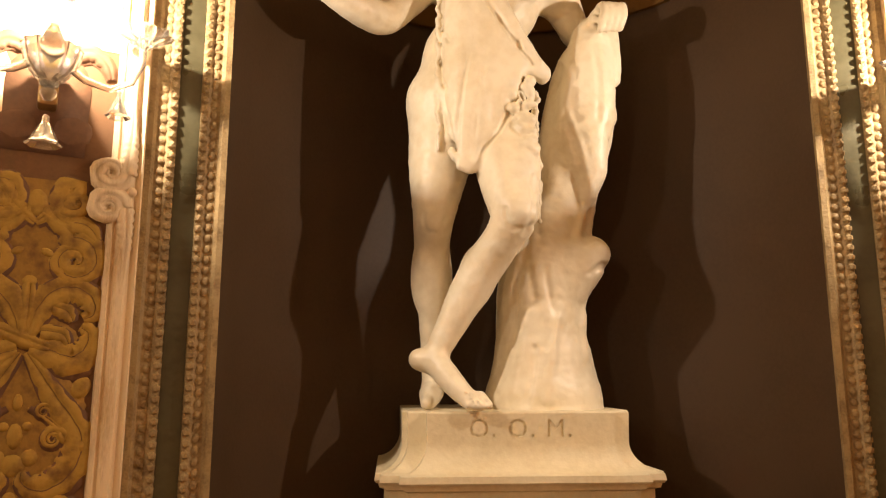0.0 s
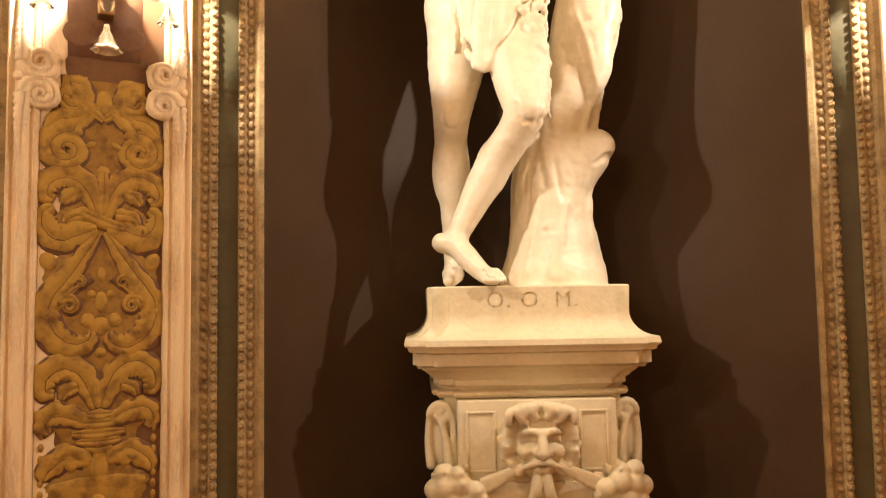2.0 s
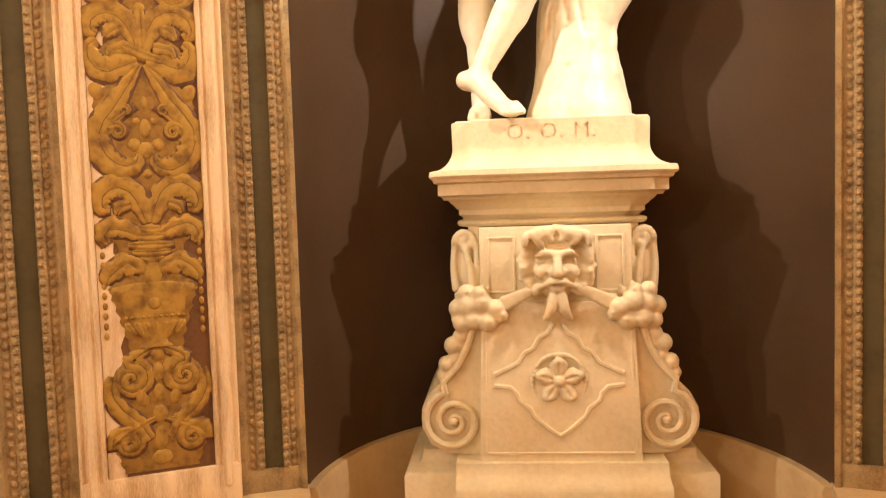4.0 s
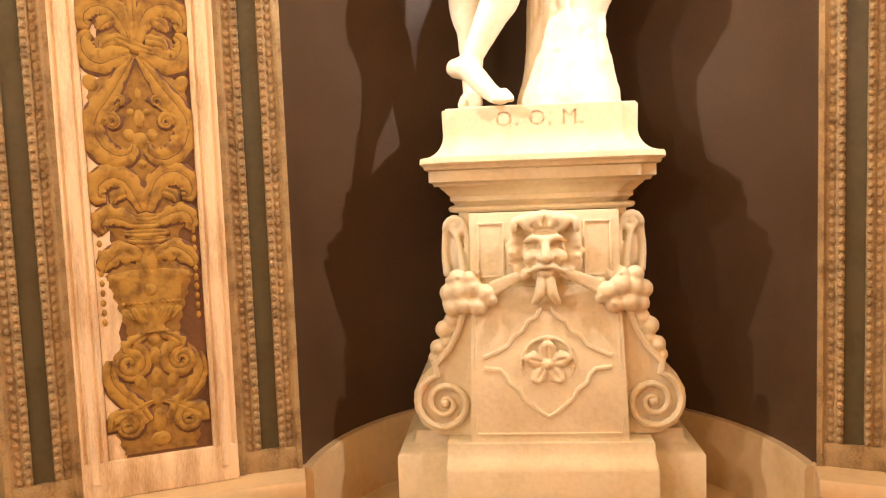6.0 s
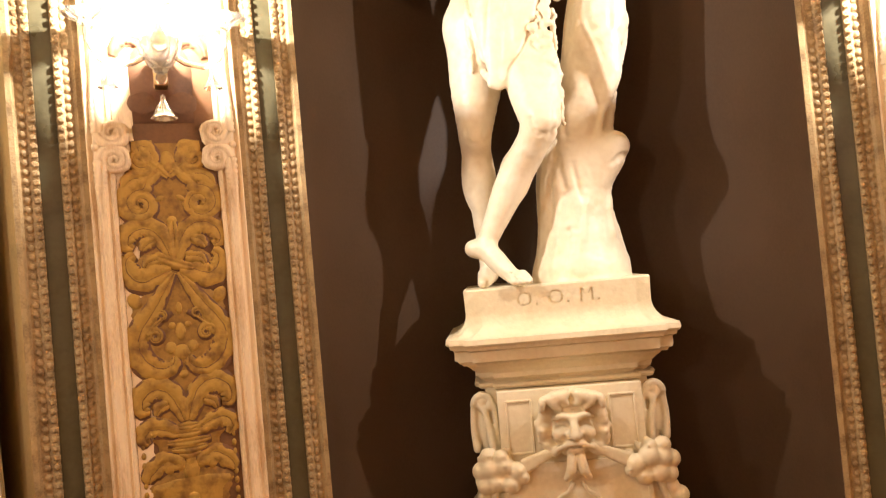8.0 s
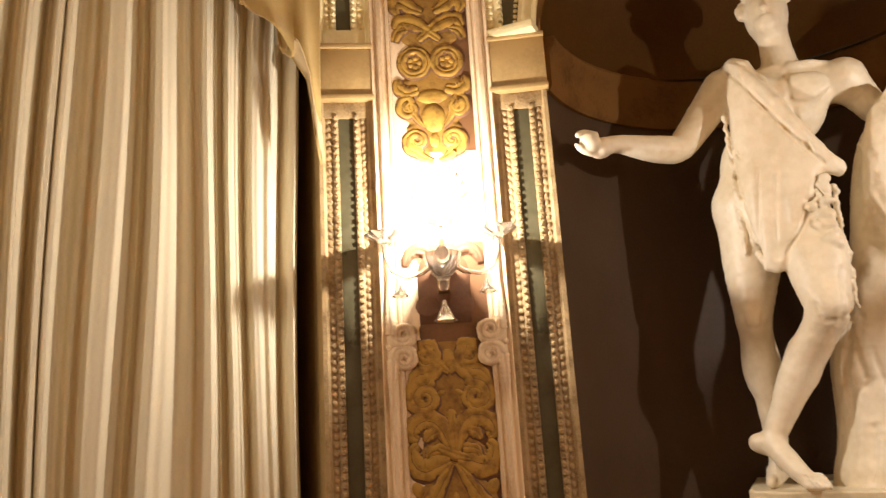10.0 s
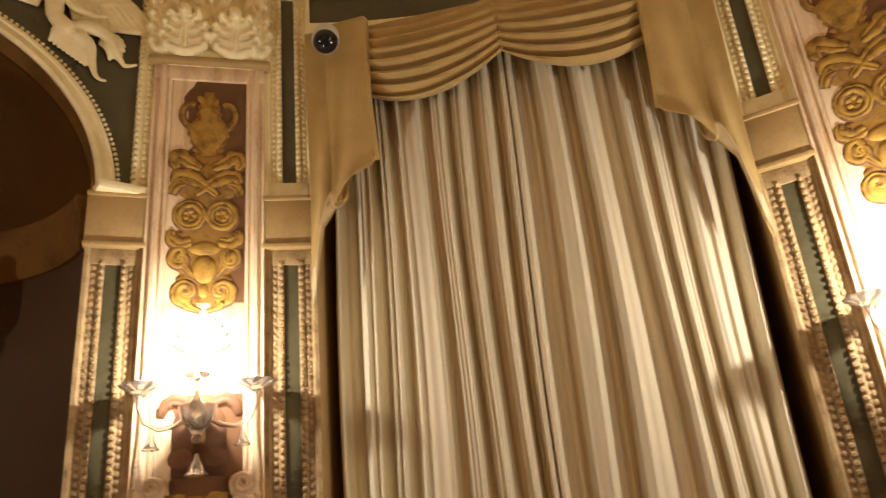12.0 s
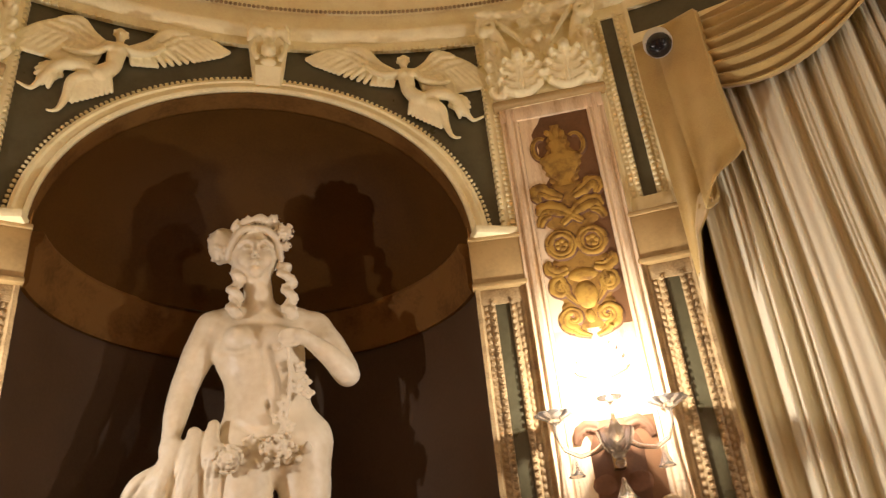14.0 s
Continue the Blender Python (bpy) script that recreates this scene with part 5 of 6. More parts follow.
    def bark(z, a, sink):
        c = float(np.interp(z, (1.5, 1.72, 1.88, 2.02, 2.14, 2.30, 2.45, 2.66), (0.112, 0.108, 0.112, 0.145, 0.19, 0.235, 0.262, 0.28)))
        r = float(np.interp(z, (1.5, 1.58, 1.72, 2.02, 2.14, 2.45, 2.66), (0.185, 0.16, 0.138, 0.125, 0.098, 0.108, 0.075))) - sink
        return c + r * math.cos(a), 3.06 + r * math.sin(a), z
    for i in range(22):
        z, a = rnd.uniform(1.50, 2.40), rnd.uniform(-3.1, 0.0)
        q = rnd.uniform(0.008, 0.014)
        limb(s, *[(*bark(z + 0.06 * j, a + 0.06 * j, q * 0.45), q) for j in range(rnd.randint(3, 5))], k=0.02)
    # pelt that hangs over the stump
    for x, z in ((0.185, 2.34), (0.22, 2.24), (0.255, 2.14), (0.282, 2.20), (0.312, 2.36)):
        limb(s, (x * 0.45 + 0.165, 2.975, 2.69, 0.020), (x * 0.8 + 0.06, 2.945, 2.54, 0.025), (x, 2.95, z + 0.06, 0.024), (x - 0.004, 2.962, z, 0.012), k=0.05)
    limb(s, (0.345, 2.96, 2.70, 0.018), (0.352, 2.955, 2.60, 0.017), (0.346, 2.965, 2.53, 0.021), k=0.02)
    lump(s, (0.318, 2.98, 2.415), (0.036, 0.03, 0.045), 0.02)
    # pelt across the body
    limb(s, (-0.185, 3.0, 2.975, 0.03), (-0.155, 2.915, 2.955, 0.028), (-0.08, 2.872, 2.82, 0.026), (0.0, 2.868, 2.66, 0.026), (0.075, 2.88, 2.535, 0.026), k=0.012)
    limb(s, (-0.165, 2.93, 2.955, 0.024), (-0.11, 2.872, 2.80, 0.020), (-0.035, 2.868, 2.64, 0.020), (0.05, 2.872, 2.52, 0.022), k=0.010)
    limb(s, (-0.10, 2.885, 2.555, 0.018), (0.0, 2.868, 2.535, 0.022), (0.085, 2.878, 2.515, 0.030), (0.098, 2.885, 2.50, 0.022), k=0.012)
    for x, z0, z1, y, r in ((-0.195, 2.90, 2.32, 2.895, 0.024), (-0.158, 2.93, 2.23, 2.872, 0.030), (-0.112, 2.86, 2.215, 2.866, 0.028), (-0.070, 2.76, 2.30, 2.862, 0.024), (-0.034, 2.68, 2.38, 2.862, 0.022), (0.004, 2.58, 2.43, 2.862, 0.022)):
        low = -0.138 + 0.62 * (x + 0.138) if x < -0.05 else x
        limb(s, (x + 0.022, y + 0.012, z0, r * 0.8), (x + 0.014, y - 0.002, z0 * 0.6 + z1 * 0.4, r), ((x + low) / 2, y - 0.008, z0 * 0.25 + z1 * 0.75, r * 0.95), (low, y - 0.004, z1, r * 0.8), k=0.030)
    # folds: the rolled strap, soft pulls towards the hip knot, the turned hem
    ridge(s, (-0.175, 2.96, 0.010), (-0.09, 2.83, 0.012), (0.0, 2.67, 0.012), (0.085, 2.53, 0.012), k=0.006, sink=0.004)
    groove(s, (-0.185, 2.93, 0.006), (-0.125, 2.82, 0.008), (-0.04, 2.67, 0.009), (0.06, 2.525, 0.007), k=0.006)
    groove(s, (-0.155, 2.955, 0.004), (-0.065, 2.835, 0.006), (0.018, 2.69, 0.006), (0.09, 2.55, 0.005), k=0.004)
    groove(s, (-0.222, 2.72, 0.004), (-0.212, 2.52, 0.006), (-0.196, 2.36, 0.008), (-0.172, 2.25, 0.008), k=0.006)
    for x, z0, z1, r in ((-0.172, 2.55, 2.25, 0.005), (-0.125, 2.50, 2.23, 0.005)):
        groove(s, (x + 0.035, z0, r * 0.5), (x + 0.012, (z0 + z1) / 2, r), (x, z1, r), k=0.012, sink=-0.002)
    groove(s, (-0.095, 2.245, 0.006), (-0.045, 2.31, 0.008), (0.0, 2.40, 0.008), (0.03, 2.47, 0.006), k=0.006)
    for x, z in ((-0.205, 2.47), (-0.198, 2.62), (0.02, 2.60)):
        groove(s, (x, z, 0.007), (x + 0.006, z - 0.02, 0.006), k=0.006)
    # the breast, knees and shins
    groove(s, (-0.02, 2.775, 0.004), (0.05, 2.758, 0.005), (0.115, 2.785, 0.004), k=0.012)
    groove(s, (0.0, 2.90, 0.003), (-0.005, 2.80, 0.004), (0.01, 2.70, 0.003), k=0.012, sink=-0.002)
    groove(s, (-0.262, 2.075, 0.003), (-0.255, 2.025, 0.004), (-0.215, 2.018, 0.004), (-0.200, 2.06, 0.003), k=0.010, sink=-0.002)
    groove(s, (-0.042, 2.06, 0.003), (-0.030, 2.015, 0.005), (0.015, 2.002, 0.005), (0.045, 2.02, 0.003), k=0.010, sink=-0.002)
    # toes of the forward foot
    for i in range(4):
        groove(s, (-0.150 + 0.014 * i, 1.55 - 0.003 * i, 0.003), (-0.135 + 0.014 * i, 1.525, 0.004), k=0.003)
    # the stump: a cut limb end, split bark, and the edge of the pelt on it
    groove(s, (0.232, 1.985, 0.006), (0.262, 2.01, 0.010), (0.292, 2.005, 0.010), k=0.01)
    groove(s, (0.235, 1.90, 0.004), (0.275, 1.925, 0.012), (0.315, 1.93, 0.010), k=0.012)
    for i in range(9):
        x, z, q = rnd.uniform(0.0, 0.24), rnd.uniform(1.52, 2.05), rnd.uniform(0.003, 0.006)
        lean = rnd.uniform(-0.03, 0.05)
        groove(s, (x + 0.10 * max(z - 1.9, 0), z, q), (x + lean * 0.5 + 0.16 * max(z - 1.9, 0), z + 0.06, q), (x + lean + 0.22 * max(z - 1.9, 0), z + rnd.uniform(0.10, 0.2), q), k=0.014, sink=-0.004)
    ridge(s, (0.175, 2.66, 0.006), (0.195, 2.52, 0.008), (0.18, 2.42, 0.008), (0.215, 2.32, 0.008), (0.25, 2.18, 0.008), (0.275, 2.115, 0.010), k=0.010, sink=0.003)
    for x, z in ((0.27, 2.60), (0.31, 2.36)):
        groove(s, (x, z, 0.003), (x + 0.008, z - 0.10, 0.004), (x + 0.004, z - 0.22, 0.003), k=0.014, sink=-0.003)
    for i in range(46):
        f = i / 45
        x = -0.182 + 0.105 * f
        z = 2.200 + 0.075 * (2 * f - 0.95) ** 2
        lump(s, (x + rnd.uniform(-0.005, 0.005), 2.858 + 0.035 * (f < 0.12), z + rnd.uniform(-0.012, 0.008)), rnd.uniform(0.008, 0.014), 0.005)
    for i in range(44):
        f = i / 43
        lump(s, (-0.220 + rnd.uniform(-0.006, 0.006), 2.905, 2.27 + 0.5 * f), rnd.uniform(0.006, 0.011), 0.005)
    for i in range(60):
        z = rnd.uniform(2.235, 2.475)
        x = rnd.uniform(-0.01, 0.055) + (2.47 - z) * 0.06
        lump(s, (x, 2.848 - 0.10 * (2.47 - z) + rnd.uniform(-0.006, 0.010), z), rnd.uniform(0.009, 0.018), 0.006)
    for i in range(22):
        z = 2.05 + 0.4 * i / 21
        lump(s, (0.078 + rnd.uniform(-0.006, 0.006), 2.895, z), rnd.uniform(0.009, 0.014), 0.006)
    return carve(s, 0.0056, "statue", MARBLE, worn=0.0022)


ob = new("statue", statue_youth())
tagged(ob, "pale plaster statue of a youth with apple and pelt", "statue", "statues")


def rose(s, x, y, z, r, rnd):
    """A full-blown rose of many thin petals."""
    lump(s, (x, y, z), (r * 0.7, r * 0.5, r * 0.7), 0.006)
    for ring, q in ((5, 0.30), (8, 0.58), (11, 0.86)):
        for i in range(ring):
            a = 2 * math.pi * i / ring + rnd.uniform(-0.2, 0.2)
            b = a + 2.2 / ring
            o = y - r * (0.62 - 0.45 * q) + rnd.uniform(-0.1, 0.1) * r
            stroke(s, (x + r * q * math.cos(a), o, z + r * q * math.sin(a)), (x + r * q * math.cos(b), o, z + r * q * math.sin(b)), r * 0.13, k=0.002)


def statue_nymph():
    s, rnd = [], random.Random(8)
    # legs
    limb(s, (-0.065, 3.0, 2.44, 0.110), (-0.055, 2.95, 2.25, 0.096), (-0.045, 2.91, 2.05, 0.066), (-0.05, 2.95, 1.90, 0.060), (-0.06, 3.0, 1.62, 0.036), (-0.06, 3.01, 1.56, 0.036), k=0.03)
    limb(s, (0.145, 3.02, 2.44, 0.105), (0.155, 3.0, 2.25, 0.094), (0.13, 2.99, 2.03, 0.064), (0.125, 3.03, 1.88, 0.060), (0.12, 3.05, 1.62, 0.036), (0.12, 3.05, 1.56, 0.036), k=0.03)
    for x in (-0.06, 0.12):
        limb(s, (x, 3.04, 1.54, 0.036), (x, 2.93, 1.53, 0.03), (x + 0.005, 2.88, 1.522, 0.02))
    # body
    lump(s, (0.055, 3.02, 2.46), (0.196, 0.120, 0.145), 0.06)
    lump(s, (0.018, 3.0, 2.62), (0.158, 0.105, 0.17), 0.06)
    lump(s, (-0.012, 3.0, 2.79), (0.172, 0.110, 0.15), 0.06)
    stroke(s, (-0.18, 3.02, 2.915), (0.19, 3.03, 2.92), 0.064, 0.064, 0.06)
    lump(s, (-0.095, 2.91, 2.825), 0.052, 0.04)
    lump(s, (0.065, 2.912, 2.83), 0.048, 0.045)
    limb(s, (-0.012, 3.01, 2.93, 0.068), (-0.02, 2.995, 3.01, 0.058), (-0.03, 2.985, 3.09, 0.056), k=0.045)
    stroke(s, (-0.13, 3.03, 2.955), (0.12, 3.03, 2.955), 0.045, k=0.05)
    # head and hair
    lump(s, (-0.045, 2.965, 3.20), (0.090, 0.098, 0.118), 0.02)
    for e in (-1, 1):
        lump(s, (-0.041 + e * 0.036, 2.893, 3.158), (0.032, 0.024, 0.034), 0.018)
        limb(s, (-0.041 + e * 0.012, 2.868, 3.218, 0.008), (-0.041 + e * 0.036, 2.866, 3.230, 0.009), (-0.041 + e * 0.066, 2.890, 3.218, 0.008), k=0.010)
        lump(s, (-0.041 + e * 0.034, 2.874, 3.203), (0.016, 0.010, 0.010), 0.003)
        limb(s, (-0.041 + e * 0.020, 2.868, 3.196, 0.004), (-0.041 + e * 0.036, 2.864, 3.193, 0.004), (-0.041 + e * 0.052, 2.874, 3.197, 0.004), k=0.002)
        lump(s, (-0.041 + e * 0.011, 2.860, 3.160), (0.009, 0.010, 0.008), 0.004)
    lump(s, (-0.039, 2.893, 3.106), (0.032, 0.030, 0.026), 0.018)
    limb(s, (-0.042, 2.864, 3.226, 0.008), (-0.042, 2.852, 3.195, 0.009), (-0.042, 2.838, 3.162, 0.012), k=0.007)
    for z, q in ((3.139, 0.0065), (3.127, 0.0075)):
        limb(s, (-0.062, 2.874, z, 0.004), (-0.041, 2.860, z, q), (-0.020, 2.874, z, 0.004), k=0.003)
    # waves of hair swept from the parting
    for e in (-1, 1):
        for i in range(8):
            f = i / 7
            limb(s, (-0.04 + e * 0.004, 2.885 + 0.075 * f, 3.298 + 0.040 * f, 0.011), (-0.042 + e * 0.050, 2.872 + 0.085 * f, 3.278 + 0.050 * f, 0.014), (-0.043 + e * 0.088, 2.905 + 0.075 * f, 3.235 + 0.050 * f, 0.014), (-0.043 + e * 0.104, 2.945 + 0.05 * f, 3.185 + 0.05 * f, 0.013), k=0.003)
    for i in range(150):
        a, b = rnd.uniform(0, 2 * math.pi), rnd.uniform(-0.25, 1.3)
        x, y, z = math.cos(a) * math.cos(b), math.sin(a) * math.cos(b), math.sin(b)
        if y < -0.30 and z < 0.60 and abs(x) < 0.86:
            continue
        c = (-0.045 + 0.104 * x, 2.975 + 0.104 * y, 3.215 + 0.118 * z)
        stroke(s, c, (c[0] + rnd.uniform(-0.02, 0.02), c[1], c[2] - rnd.uniform(0.0, 0.03)), rnd.uniform(0.012, 0.020), 0.010, 0.004)
    lump(s, (-0.172, 2.985, 3.262), (0.058, 0.058, 0.078), 0.008)
    for i in range(22):
        a, b = rnd.uniform(0, 6.28), rnd.uniform(-1.2, 1.2)
        stroke(s, (-0.172 + 0.055 * math.cos(a) * math.cos(b), 2.985 + 0.055 * math.sin(a) * math.cos(b), 3.262 + 0.074 * math.sin(b)), (-0.172 + 0.055 * math.cos(a + 0.4) * math.cos(b), 2.985 + 0.055 * math.sin(a + 0.4) * math.cos(b), 3.262 + 0.074 * math.sin(b - 0.2)), 0.012, 0.009, 0.003)
    for i in range(30):
        f = i / 29
        x = -0.13 + 0.19 * f
        stroke(s, (x, 2.925 - 0.03 * math.sin(math.pi * f), 3.312 + 0.028 * math.sin(math.pi * f)), (x + rnd.uniform(-0.015, 0.02), 2.905 - 0.02 * math.sin(math.pi * f), 3.316 + 0.03 * math.sin(math.pi * f) + rnd.uniform(-0.014, 0.016)), 0.013, 0.007, 0.003)
    rose(s, 0.072, 2.90, 3.285, 0.044, rnd)
    rose(s, 0.078, 2.925, 3.235, 0.028, rnd)
    rose(s, -0.02, 2.885, 3.345, 0.020, rnd)
    rose(s, 0.032, 2.885, 3.345, 0.022, rnd)
    for e, x0 in ((-1, -0.115), (1, 0.095)):
        for i in range(22):
            z = 3.16 - 0.0115 * i
            q = i * 0.9
            lump(s, (x0 - e * 0.025 * max(0, 1 - i / 8) + 0.014 * math.cos(q), 2.952 - 0.0022 * i + 0.014 * math.sin(q), z), (0.024, 0.021, 0.013), 0.004)
            lump(s, (x0 - e * 0.025 * max(0, 1 - i / 8) + rnd.uniform(-0.022, 0.022), 2.945 - 0.0022 * i, z), 0.012, 0.002)
    # arms
    limb(s, (-0.20, 3.02, 2.905, 0.066), (-0.245, 3.02, 2.80, 0.060), (-0.288, 3.01, 2.665, 0.050), (-0.305, 2.97, 2.56, 0.044), (-0.315, 2.93, 2.46, 0.032), (-0.315, 2.91, 2.42, 0.034), k=0.03)
    limb(s, (0.21, 3.03, 2.905, 0.066), (0.265, 3.0, 2.82, 0.060), (0.318, 2.95, 2.695, 0.050), (0.25, 2.90, 2.75, 0.042), (0.17, 2.865, 2.80, 0.030), (0.13, 2.85, 2.815, 0.032), k=0.028)
    for i in range(4):
        limb(s, (0.115, 2.845, 2.835 - 0.017 * i, 0.013), (0.075, 2.838, 2.832 - 0.018 * i, 0.012), (0.055, 2.845, 2.812 - 0.016 * i, 0.009), k=0.005)
    # garland
    limb(s, (0.085, 2.845, 2.79, 0.007), (0.095, 2.87, 2.65, 0.008), (0.075, 2.88, 2.50, 0.009), (0.04, 2.87, 2.42, 0.010), k=0.006)
    for x, z in ((0.13, 2.70), (0.15, 2.645), (0.11, 2.62), (0.16, 2.60), (0.07, 2.56), (0.05, 2.51), (0.09, 2.48)):
        for i in range(4):
            a = i * 1.57 + x * 20
            lump(s, (x + 0.016 * math.cos(a), 2.872, z + 0.016 * math.sin(a)), (0.012, 0.008, 0.012), 0.004)
    rose(s, -0.115, 2.855, 2.365, 0.055, rnd)
    rose(s, 0.045, 2.845, 2.40, 0.062, rnd)
    for i in range(34):
        x, z = rnd.uniform(-0.16, 0.17), 0
        z = 2.385 + rnd.uniform(-0.055, 0.06) * (1 - abs(x - 0.03) * 2)
        stroke(s, (x, 2.885, z), (x + rnd.uniform(-0.025, 0.025), 2.862, z + rnd.uniform(-0.02, 0.02)), 0.016, 0.006, 0.006)
    # cloth over the support at her side
    limb(s, (-0.28, 3.03, 1.50, 0.15), (-0.27, 3.03, 1.9, 0.12), (-0.25, 3.02, 2.25, 0.10), (-0.235, 3.0, 2.40, 0.06), k=0.04)
    for x0, z0, x1, z1, r, o in ((-0.170, 2.50, -0.160, 2.20, 0.030, 0.0), (-0.205, 2.46, -0.205, 2.10, 0.022, 0.02), (-0.235, 2.47, -0.250, 2.08, 0.034, -0.012), (-0.275, 2.43, -0.305, 2.08, 0.022, 0.014), (-0.300, 2.43, -0.350, 2.12, 0.034, -0.006), (-0.340, 2.36, -0.405, 2.16, 0.024, 0.016), (-0.355, 2.34, -0.440, 2.20, 0.028, 0.004)):
        limb(s, (x0, 2.91 + o, z0, r * 0.7), ((x0 + x1) / 2 - 0.012, 2.885 + o, (z0 + z1) / 2 + 0.03, r), (x1, 2.895 + o, z1, r * 0.8), (x1 + 0.03, 2.92, z1 - 0.35, 0.03), k=0.026)
    for i in range(9):
        x, z = -0.17 - 0.026 * i + rnd.uniform(-0.01, 0.01), 2.40 - 0.012 * i + rnd.uniform(-0.05, 0.04)
        groove(s, (x, z, 0.003), (x - 0.010 - 0.004 * i, z - 0.07, rnd.uniform(0.005, 0.009)), (x - 0.012 - 0.007 * i, z - rnd.uniform(0.12, 0.18), 0.003), k=0.008)
    groove(s, (-0.005, 2.80, 0.004), (0.004, 2.70, 0.004), (0.016, 2.60, 0.004), (0.022, 2.54, 0.003), k=0.014, sink=-0.003)
    groove(s, (0.018, 2.572, 0.007), (0.020, 2.562, 0.008), k=0.008)
    groove(s, (-0.09, 2.50, 0.004), (-0.04, 2.465, 0.007), (0.02, 2.45, 0.005), k=0.025)
    groove(s, (-0.15, 2.785, 0.003), (-0.10, 2.768, 0.006), (-0.05, 2.785, 0.004), k=0.018)
    groove(s, (0.03, 2.785, 0.004), (0.07, 2.772, 0.006), (0.11, 2.79, 0.003), k=0.018)
    groove(s, (0.035, 2.40, 0.006), (0.04, 2.25, 0.010), (0.042, 2.05, 0.010), k=0.02)
    return carve(s, 0.0056, "statue", MARBLE, worn=0.002)


ob = new("statue", statue_nymph())
ob.matrix_basis = at(NICHE_W) @ pose(0.008, 0, 0)
tagged(ob, "pale plaster statue of a woman with flower garland in her hair", "statue", "statues")


# ---- winged relief figures of the spandrels, one plain mesh each ----
def relief(e):
    s, rnd = [], random.Random(2)

    def w(x, z, o=0.02):
        return (e * x, math.sqrt(R * R - x * x) - o, z)

    def go(*stops, k=0.010):
        limb(s, *[(*w(q[0], q[1], q[3] if len(q) > 3 else 0.02), q[2]) for q in stops], k=k)

    go((0.572, 3.945, 0.026, 0.038), (0.588, 3.90, 0.034, 0.038), (0.592, 3.855, 0.030, 0.038), (0.635, 3.805, 0.036, 0.032), k=0.012)
    go((0.560, 3.950, 0.022, 0.036), (0.590, 3.945, 0.026, 0.040), (0.618, 3.950, 0.022, 0.036), k=0.010)
    for x in (0.570, 0.606):
        lump(s, w(x, 3.925, 0.066), (0.018, 0.014, 0.016), 0.008)
    lump(s, w(0.578, 4.006, 0.044), (0.019, 0.024, 0.027), 0.006)
    lump(s, w(0.576, 4.002, 0.072), (0.005, 0.006, 0.010), 0.004)
    go((0.582, 3.985, 0.013, 0.03), (0.588, 3.96, 0.015, 0.026))
    for i in range(30):
        a, b = 0.1 + 2.95 * rnd.random(), rnd.uniform(0.018, 0.027)
        lump(s, w(0.578 + b * math.cos(a), 4.012 + b * math.sin(a), rnd.uniform(0.034, 0.060)), rnd.uniform(0.006, 0.009), 0.001)
    # arms along the wings
    go((0.556, 3.952, 0.018, 0.042), (0.51, 3.940, 0.016, 0.046), (0.455, 3.955, 0.013, 0.046), (0.42, 3.995, 0.011, 0.044), k=0.004)
    go((0.622, 3.952, 0.018, 0.042), (0.655, 3.900, 0.016, 0.048), (0.72, 3.880, 0.012, 0.046), (0.76, 3.885, 0.010, 0.044), k=0.004)
    # crossed legs
    go((0.640, 3.812, 0.030), (0.715, 3.822, 0.026, 0.040), (0.772, 3.797, 0.021, 0.042), (0.808, 3.742, 0.017, 0.032), (0.842, 3.690, 0.010), (0.858, 3.682, 0.008), (0.890, 3.694, 0.006), k=0.005)
    go((0.645, 3.79, 0.028), (0.690, 3.775, 0.024, 0.036), (0.722, 3.742, 0.021, 0.036), (0.735, 3.685, 0.017), (0.752, 3.622, 0.010), (0.772, 3.603, 0.007), (0.788, 3.602, 0.006), k=0.005)
    # blown cloth behind the knees and the skirt down to the arch
    for i in range(9):
        a = 1.9 - i * 0.42
        go((0.765, 3.775, 0.010, 0.016), (0.785 + 0.030 * math.cos(a), 3.775 + 0.032 * math.sin(a), 0.014, 0.026), (0.792 + 0.052 * math.cos(a), 3.768 + 0.058 * math.sin(a), 0.009, 0.014), k=0.004)
    for i in range(9):
        f = i / 8
        go((0.600 + 0.075 * f, 3.825 - 0.02 * f, 0.009, 0.040), (0.598 + 0.095 * f, 3.785 - 0.025 * f, 0.012, 0.034), (0.590 + 0.125 * f, 3.750 - 0.085 * f, 0.008, 0.014), k=0.003)
    for i in range(22):
        f = rnd.random()
        x, z = (0.66 + 0.10 * f, 3.815 + 0.01 * math.sin(3 * f)) if i % 2 else (0.575 + 0.07 * f, 3.850 - 0.04 * f)
        go((x, z + 0.022, 0.004, 0.050), (x + 0.010, z, 0.005, 0.060), (x + 0.018, z - 0.022, 0.004, 0.044), k=0.003)
    # wings: an arm that rises to a rounded wrist, long feathers, two rows of coverts
    for arm, ends in ((((0.54, 3.968), (0.475, 4.02), (0.415, 4.092), (0.345, 4.108)), ((0.53, 3.905), (0.44, 3.918), (0.30, 3.978), (0.205, 4.020), (0.165, 4.052))),
                      (((0.636, 3.968), (0.680, 4.005), (0.725, 4.052), (0.782, 4.042)), ((0.662, 3.870), (0.760, 3.842), (0.840, 3.850), (0.915, 3.852), (0.940, 3.888)))):
        at_arm = lambda f: [float(np.interp(f * 3, range(4), [q[k] for q in arm])) for k in (0, 1)]
        at_end = lambda f: [float(np.interp(f * 4, range(5), [q[k] for q in ends])) for k in (0, 1)]
